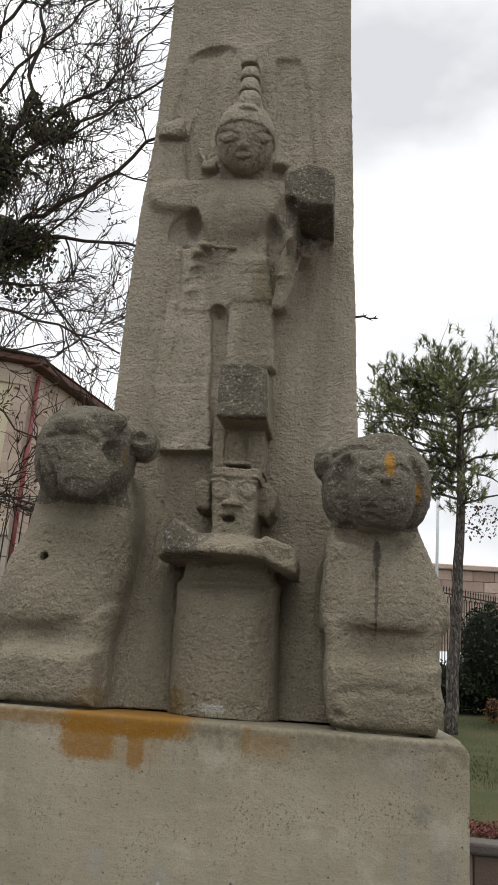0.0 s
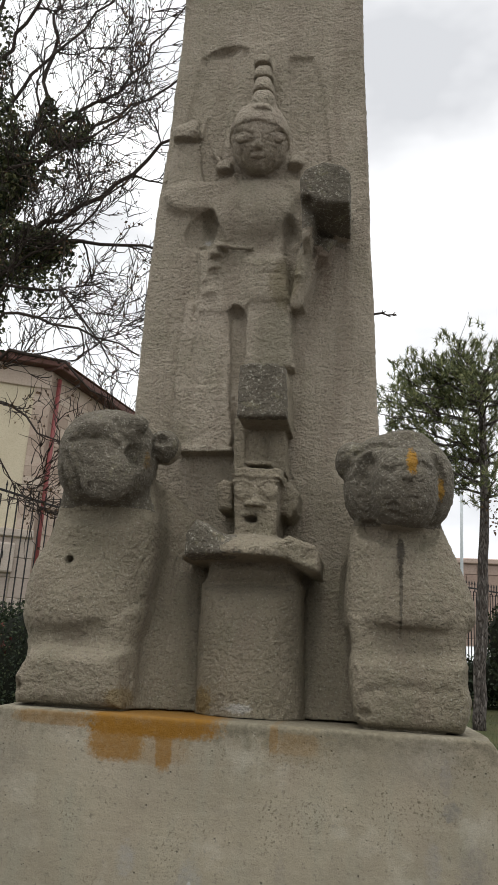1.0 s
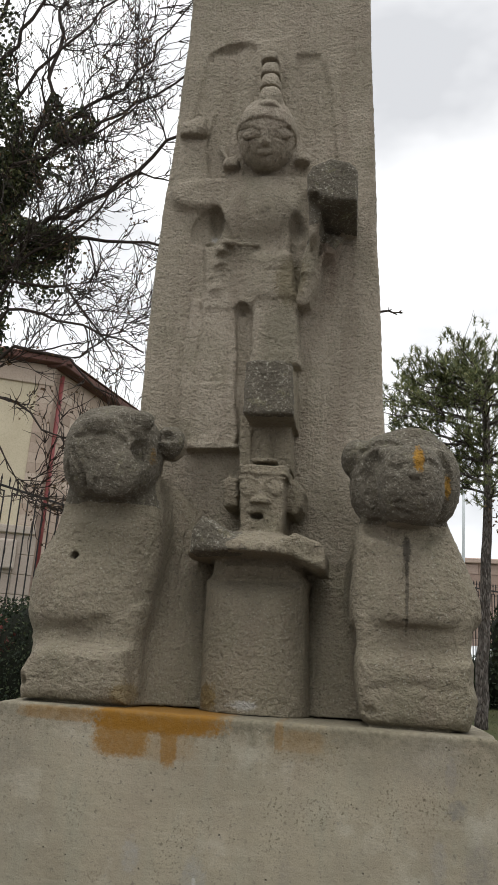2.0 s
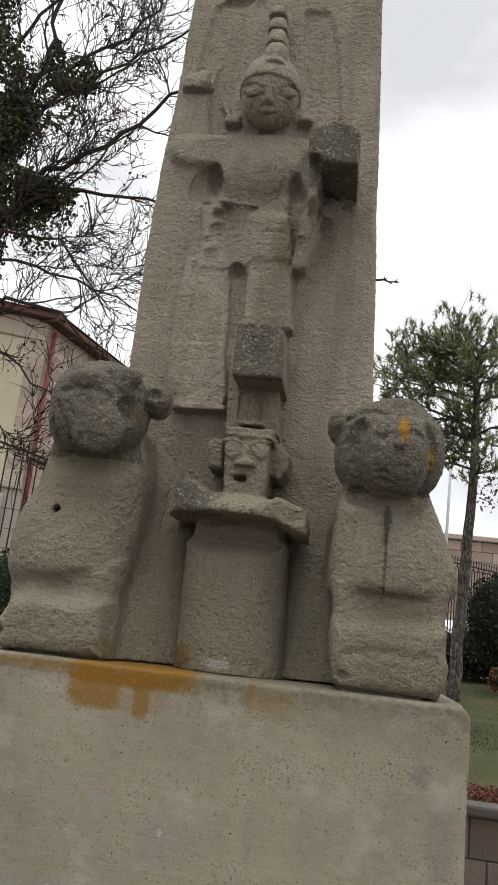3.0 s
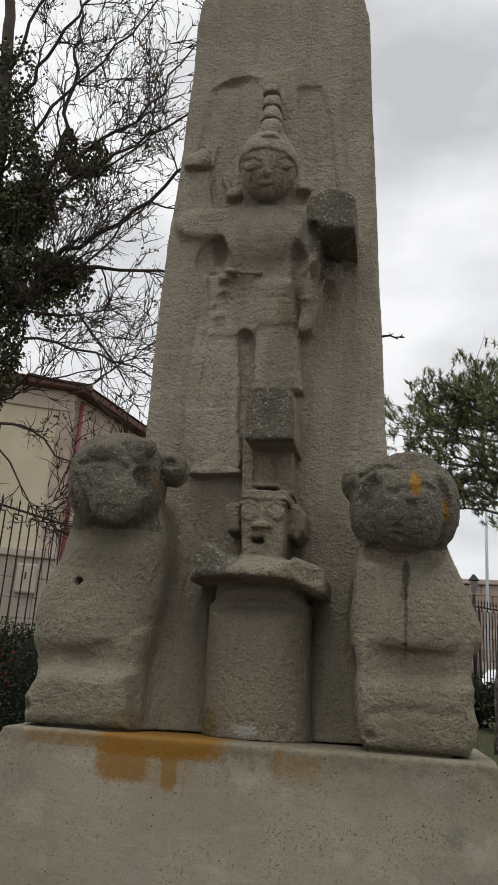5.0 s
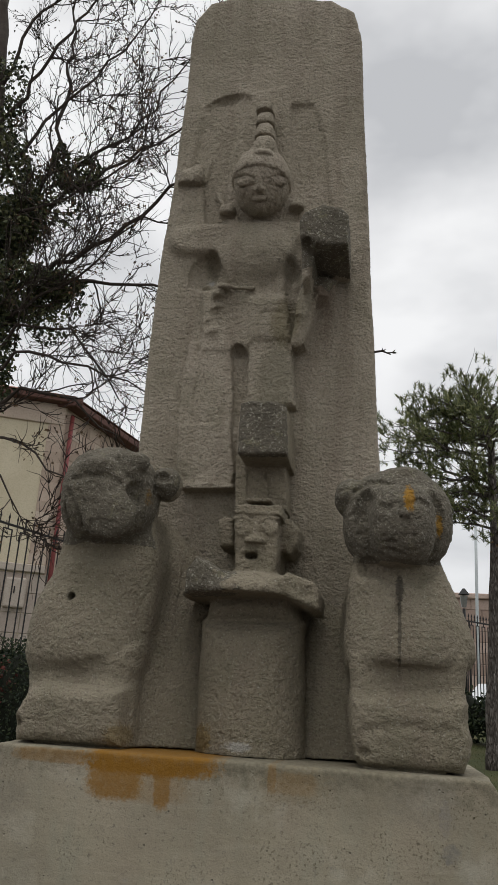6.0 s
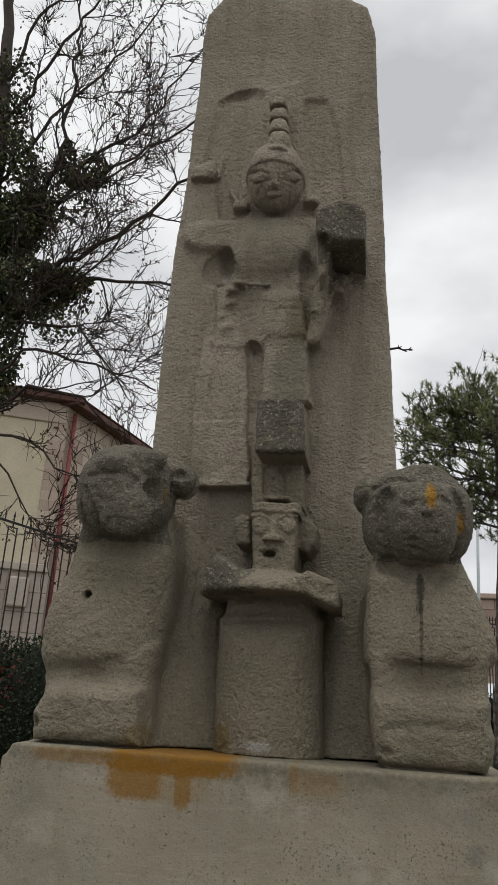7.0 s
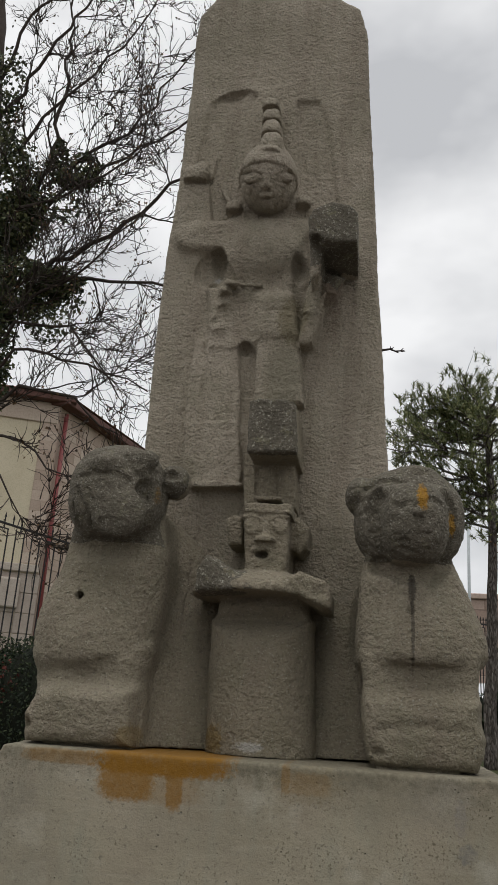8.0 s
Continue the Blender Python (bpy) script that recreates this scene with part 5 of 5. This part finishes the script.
def make_grass():
    rng = random.Random(21)
    vs, fs = [], []
    for _ in range(30000):
        x, y = (rng.uniform(1.4, 6.0), rng.uniform(2.3, 13) if rng.random() < 0.6 else rng.uniform(2.3, 6)) if rng.random() < 0.85 else (rng.uniform(-5, -2), rng.uniform(2.0, 3.2))
        z = height(x, y)
        h, a = rng.uniform(0.008, 0.028), rng.uniform(0, 6.28)
        o = len(vs)
        vs += [(x - 0.006 * math.cos(a), y - 0.006 * math.sin(a), z - 0.03), (x + 0.006 * math.cos(a), y + 0.006 * math.sin(a), z - 0.03), (x + rng.uniform(-0.03, 0.03), y + rng.uniform(-0.03, 0.03), z + h)]
        fs.append((o, o + 1, o + 2))
    return tagged(new("grass", mesh_of("grass", vs, fs, BLADES)), "short thin winter grass on the lawn", "grass", kind="stuff")


make_grass()


def make_mulch():
    rng = random.Random(22)
    spots = [(x, y, height(x, y) + rng.uniform(0, 0.025)) for x, y in ((rng.uniform(1.3, 5), rng.uniform(1.78, 2.25)) for _ in range(9000))]
    return tagged(new("mulch", leaves("mulch", spots, 0.028, MULCH, rng, 0.0)), "red bark mulch in a strip behind the kerb", "mulch", kind="stuff")


make_mulch()

def make_stele_twig():
    rng = random.Random(2)
    twig = tagged(new("dry_twig"), "dry twig growing out of the stele edge", "twig")
    lines = [guided([(0.80, 1.08, 4.77), (0.88, 1.05, 4.765), (0.97, 1.03, 4.745)], 0.012, 0.006, rng, 0.012)]
    sprout(lines, lines[0], 0.07, 1, rng, 0.8, 0.1, (7, 9))
    part("stem", tubes("stem", lines, TWIG, 4), twig)
    return twig


make_stele_twig()


# ---- iron fences ----
def make_fence(a, b, top, foot, step, group_label):
    """Black bars in hoops of two under a top rail with spear heads."""
    a, b = Vector((*a, 0)), Vector((*b, 0))
    length = (b - a).length
    turn = math.atan2(b.y - a.y, b.x - a.x)
    fence = tagged(new("iron_fence"), group_label, "fence")
    fence.matrix_basis = Matrix.Translation((a.x, a.y, 0)) @ Matrix.Rotation(turn, 4, "Z")
    t = 0.009
    part("top_rail", bevel_box("top_rail", (0, -0.02, top - 0.035), (length, 0.02, top), IRON, 0.004), fence)
    part("bottom_rail", bevel_box("bottom_rail", (0, -0.02, foot + 0.12), (length, 0.02, foot + 0.155), IRON, 0.004), fence)
    spear = bmesh.new()
    bmesh.ops.create_cone(spear, cap_ends=True, segments=6, radius1=0.012, radius2=0.012, depth=0.10, matrix=Matrix.Translation((0, 0, 0.05)))
    bmesh.ops.create_cone(spear, cap_ends=True, segments=4, radius1=0.028, radius2=0.002, depth=0.09, matrix=Matrix.Translation((0, 0, 0.135)))
    sp = bpy.data.meshes.new("spear_head")
    spear.to_mesh(sp)
    spear.free()
    sp.materials.append(IRON)
    drop = 0.11
    hoop = join_boxes("hoop", [((-step / 2 - t, -t, foot), (-step / 2 + t, t, top - drop)), ((step / 2 - t, -t, foot), (step / 2 + t, t, top - drop)),
                               ((-step / 2 - t, -t, top - drop), (step / 2 + t, t, top - drop + 0.02)), ((-t, -t, top - drop + 0.02), (t, t, top - 0.035))], IRON)
    n = int(length / step)
    for i in range(n):
        part("spear_head", sp, fence, m=Matrix.Translation((step * (i + 0.5), 0, top)))
        if i % 2 == 0:
            part("hoop", hoop, fence, m=Matrix.Translation((step * (i + 0.5), 0, 0)))
    for i in range(int(length / 2.6) + 1):
        part("post", bevel_box("post", (2.6 * i - 0.014, -0.018, foot - 0.6), (2.6 * i + 0.014, 0.018, top), IRON, 0.004), fence)
    return fence


make_fence((-6.35, 4.5), (-4.1, 12.0), 4.6, 2.3, 0.21, "black iron fence with spear heads beside a cream building")
make_fence((1.2, 13.6), (7.5, 20.5), 4.2, 1.9, 0.12, "black iron fence with spear heads above the lawn")


# ---- buildings ----
def wall_between(name, a, b, z0, z1, thick, mat, parent, label=""):
    """An upright wall, as thick as given behind the line from a to b."""
    d = (Vector((*b, 0)) - Vector((*a, 0)))
    m = Matrix.Translation((a[0], a[1], 0)) @ Matrix.Rotation(math.atan2(d.y, d.x), 4, "Z")
    return part(name, bevel_box(name, (0, 0, z0), (d.length, thick, z1), mat, 0.01), parent, label, m)


def make_house():
    house = tagged(new("cream_building"), "cream plastered building with stone corner and red downpipe", "building")
    L, C, R = (-14.0, 11.1), (-7.75, 14.05), (-6.35, 22.0)
    wall_between("front_wall", L, C, 1.0, 9.35, 0.4, PLASTER, house, "cream plaster wall")
    wall_between("side_wall", C, R, 1.0, 9.35, 0.4, QUOIN, house, "pinkish stone wall")
    wall_between("back_wall", (-16.0, 19.0), (-6.7, 22.4), 1.0, 9.35, 0.4, PLASTER, house)
    wall_between("end_wall", (-16.0, 19.0), L, 1.0, 9.35, 0.4, PLASTER, house)
    dl = (Vector(C) - Vector(L)).normalized()
    dr = (Vector(R) - Vector(C)).normalized()
    ml = Matrix.Translation((C[0], C[1], 0)) @ Matrix.Rotation(math.atan2(dl.y, dl.x), 4, "Z")
    mr = Matrix.Translation((C[0], C[1], 0)) @ Matrix.Rotation(math.atan2(dr.y, dr.x), 4, "Z")
    # corner stones on both faces, base course, string course
    for i in range(16):
        z = 4.95 + 0.275 * i
        part("corner_stone", bevel_box("corner_stone", (-0.42, -0.03, z), (0.02, 0.1, z + 0.272), QUOIN, 0.004), house, m=ml)
    for i in range(13):
        for j in range(6):
            z = 1.7 + 0.5 * j
            part("base_stone", bevel_box("base_stone", (-6.4 + 0.5 * i, -0.035, z), (-6.4 + 0.5 * i + 0.488, 0.05, z + 0.488), BASE_STONE, 0.012), house, m=ml)
    part("string_course", bevel_box("string_course", (-6.4, -0.10, 4.72), (0.05, 0.05, 4.92), BASE_STONE, 0.02), house, m=ml)
    for r in range(16):
        for c in range(7):
            z, x = 4.3 + 0.3 * r, 0.35 + 0.62 * c + (0.31 if r % 2 else 0)
            part("wall_stone", bevel_box("wall_stone", (x, -0.02, z), (x + 0.605, 0.03, z + 0.286), QUOIN, 0.012), house, m=mr)
    part("upper_band", bevel_box("upper_band", (-6.4, -0.06, 8.75), (-0.02, 0.05, 9.33), QUOIN, 0.02), house, m=ml)
    part("downpipe", tubes("downpipe", [[((0.16, -0.12, 1.9), 0.06), ((0.16, -0.12, 5.5), 0.06), ((0.16, -0.12, 9.1), 0.06)]], PIPE_RED, 10), house, "red painted downpipe", mr)
    part("eave", bevel_box("eave", (-6.6, -0.35, 9.33), (0.4, 0.5, 9.50), EAVE, 0.02), house, "brown eave boards", ml)
    part("eave", bevel_box("eave", (-0.2, -0.38, 9.26), (8.2, 0.5, 9.44), EAVE, 0.02), house, "brown eave boards", mr)
    vs = [(-14.3, 10.7, 9.5), (-7.4, 13.75, 9.5), (-5.95, 22.2, 9.5), (-16.3, 19.2, 9.5), (-11.0, 16.2, 10.9)]
    part("roof", mesh_of("roof", vs, [(0, 1, 4), (1, 2, 4), (2, 3, 4), (3, 0, 4), (3, 2, 1, 0)], TILE), house)
    box = part("meter_box", bevel_box("meter_box", (-0.88, -0.16, 3.80), (-0.36, -0.02, 4.55), BASE_STONE, 0.05, 2), house, "cream rounded meter cabinet", ml)
    part("latch", bevel_box("latch", (-0.66, -0.18, 4.15), (-0.63, -0.155, 4.33), IRON, 0.005), box)
    part("wall_sign", bevel_box("wall_sign", (0.95, -0.06, 3.55), (1.35, -0.02, 4.25), WHITE_PANEL, 0.01), house, "pale wall panel", mr)
    return house


make_house()


def make_far_wall():
    far = tagged(new("far_stone_building"), "distant pinkish stone wall with a flat coping", "building")
    part("wall", bevel_box("wall", (3.3, 26.3, 1.5), (16, 27, 6.2), FAR_STONE, 0.02), far)
    part("coping", bevel_box("coping", (3.1, 26.1, 6.2), (16.2, 27.2, 6.4), FAR_STONE, 0.03), far, "weathered stone coping")
    for r in range(9):
        for c in range(9):
            x, z = 3.3 + 0.8 * c + (0.4 if r % 2 else 0), 2.6 + 0.4 * r
            part("stone", bevel_box("stone", (x, 26.24, z), (x + 0.78, 26.32, z + 0.385), FAR_STONE, 0.015), far)
    return far


make_far_wall()


def make_pole():
    pole = tagged(new("flag_pole"), "tall pale steel pole rising behind the fence", "pole")
    z = height(4.2, 24)
    part("shaft", tubes("shaft", [[((4.05, 24.0, z - 0.1), 0.062), ((4.08, 24.0, 6.5), 0.056), ((4.12, 24.0, 10.5), 0.045)]], POLE, 10), pole)
    part("base_plate", bevel_box("base_plate", (3.85, 23.8, z - 0.05), (4.25, 24.2, z + 0.06), POLE, 0.01), pole)
    return pole


make_pole()


def make_lantern():
    lamp = tagged(new("garden_lantern"), "small black garden lantern on an iron post", "lamp")
    x, y = 2.70, 14.0
    z = height(x, y)
    part("post", tubes("post", [[((x, y, z - 0.1), 0.05), ((x, y, 4.3), 0.035)]], IRON, 8), lamp)
    head = bmesh.new()
    bmesh.ops.create_cone(head, cap_ends=True, segments=6, radius1=0.06, radius2=0.10, depth=0.26, matrix=Matrix.Translation((x, y, 4.46)))
    me = bpy.data.meshes.new("glass")
    head.to_mesh(me)
    head.free()
    me.materials.append(LAMP_GLASS)
    part("glass", me, lamp, "pale frosted glass")
    cap = bmesh.new()
    bmesh.ops.create_cone(cap, cap_ends=True, segments=6, radius1=0.14, radius2=0.03, depth=0.14, matrix=Matrix.Translation((x, y, 4.69)))
    me = bpy.data.meshes.new("cap")
    cap.to_mesh(me)
    cap.free()
    me.materials.append(IRON)
    part("cap", me, lamp)
    return lamp


make_lantern()


def make_car():
    car = tagged(new("parked_car"), "white parked car behind the iron fence", "car")
    z = height(4.5, 21.5)
    side = [(0, 0.35), (0.05, 0.75), (0.9, 0.88), (1.4, 1.38), (2.9, 1.42), (3.7, 0.95), (4.2, 0.85), (4.25, 0.35)]
    vs = [(p, q, r) for q in (0, 1.7) for p, r in side]
    n = len(side)
    fs = [tuple(range(n)), tuple(range(2 * n - 1, n - 1, -1))] + [(i, n + i, n + (i + 1) % n, (i + 1) % n) for i in range(n)]
    m = Matrix.Translation((3.75, 21.0, z - 0.03)) @ Matrix.Rotation(radians(35), 4, "Z")
    bm = bmesh.new()
    bm.from_mesh(mesh_of("body", vs, fs, CAR_PAINT))
    bmesh.ops.recalc_face_normals(bm, faces=bm.faces[:])
    bmesh.ops.bevel(bm, geom=bm.edges[:], offset=0.06, segments=2, affect="EDGES", profile=0.5)
    me = bpy.data.meshes.new("body")
    bm.to_mesh(me)
    bm.free()
    me.materials.append(CAR_PAINT)
    part("body", me, car, m=m)
    for q in (-0.004, 1.69):
        part("side_window", bevel_box("side_window", (1.35, q, 0.93), (3.0, q + 0.015, 1.3), DARK_GLASS, 0.004), car, m=m)
    for p in (0.85, 3.4):
        for q in (0.0, 1.7):
            w = bmesh.new()
            bmesh.ops.create_cone(w, cap_ends=True, segments=20, radius1=0.32, radius2=0.32, depth=0.2, matrix=Matrix.Translation((p, q, 0.32)) @ Matrix.Rotation(radians(90), 4, "X"))
            me = bpy.data.meshes.new("wheel")
            w.to_mesh(me)
            w.free()
            me.materials.append(RUBBER)
            part("wheel", me, car, m=m)
    return car


make_car()


# ---- retaining wall and paving, piece by piece ----
def make_retaining_wall():
    rng = random.Random(6)
    wall = tagged(new("retaining_wall"), "low retaining wall of brownish stone blocks with a kerb", "wall", kind="structure")
    part("core", bevel_box("core", (-9, WALL_Y - 0.045, FLOOR - 0.1), (9, WALL_Y + 0.09, 0.75), KERB, 0), wall)
    for r in range(-1, 3):
        x = -9.0 + (0.3 if r % 2 else 0)
        while x < 8.6:
            w = rng.uniform(0.5, 0.85)
            d = rng.uniform(-0.008, 0.008)
            part("stone_block", bevel_box("stone_block", (x, WALL_Y - 0.06 + d, 0.18 + 0.288 * (r - 1)), (x + w - 0.007, WALL_Y + 0.06, 0.18 + 0.288 * r - 0.007), ASHLAR, 0.008), wall)
            x += w
    x = -9.0
    while x < 8.6:
        part("kerb_stone", bevel_box("kerb_stone", (x, WALL_Y - 0.10, 0.755), (x + 0.79, WALL_Y + 0.13, 0.84 + rng.uniform(-0.004, 0.004)), KERB, 0.02, 2), wall)
        x += 0.8
    return wall


make_retaining_wall()


def make_paving():
    rng = random.Random(7)
    pave = tagged(new("pavement"), "worn stone paving slabs before the plinth", "pavement", kind="structure")
    kinds = [bevel_box("slab", (0.006, 0.006, -0.05), (0.594, 0.394, 0.01 + 0.002 * i), PAVING, 0.008) for i in range(3)]
    for i in range(13):
        for j in range(18):
            x, y = -3.9 + 0.6 * i + (0.3 if j % 2 else 0), -5.7 + 0.4 * j
            if (-1.9 < x < 1.5 and y > -0.4) or y > 1.15:
                continue
            part("slab", kinds[rng.randrange(3)], pave, m=Matrix.Translation((x, y, FLOOR)))
    for side in (1.62, -3.9):
        for i in range(3):
            part("edge_slab", bevel_box("edge_slab", (side + 0.78 * i, 1.16, FLOOR - 0.05), (side + 0.78 * i + 0.765, WALL_Y - 0.085, -0.09 + rng.uniform(-0.01, 0.01)), PAVING, 0.02, 2), pave)
    return pave


make_paving()
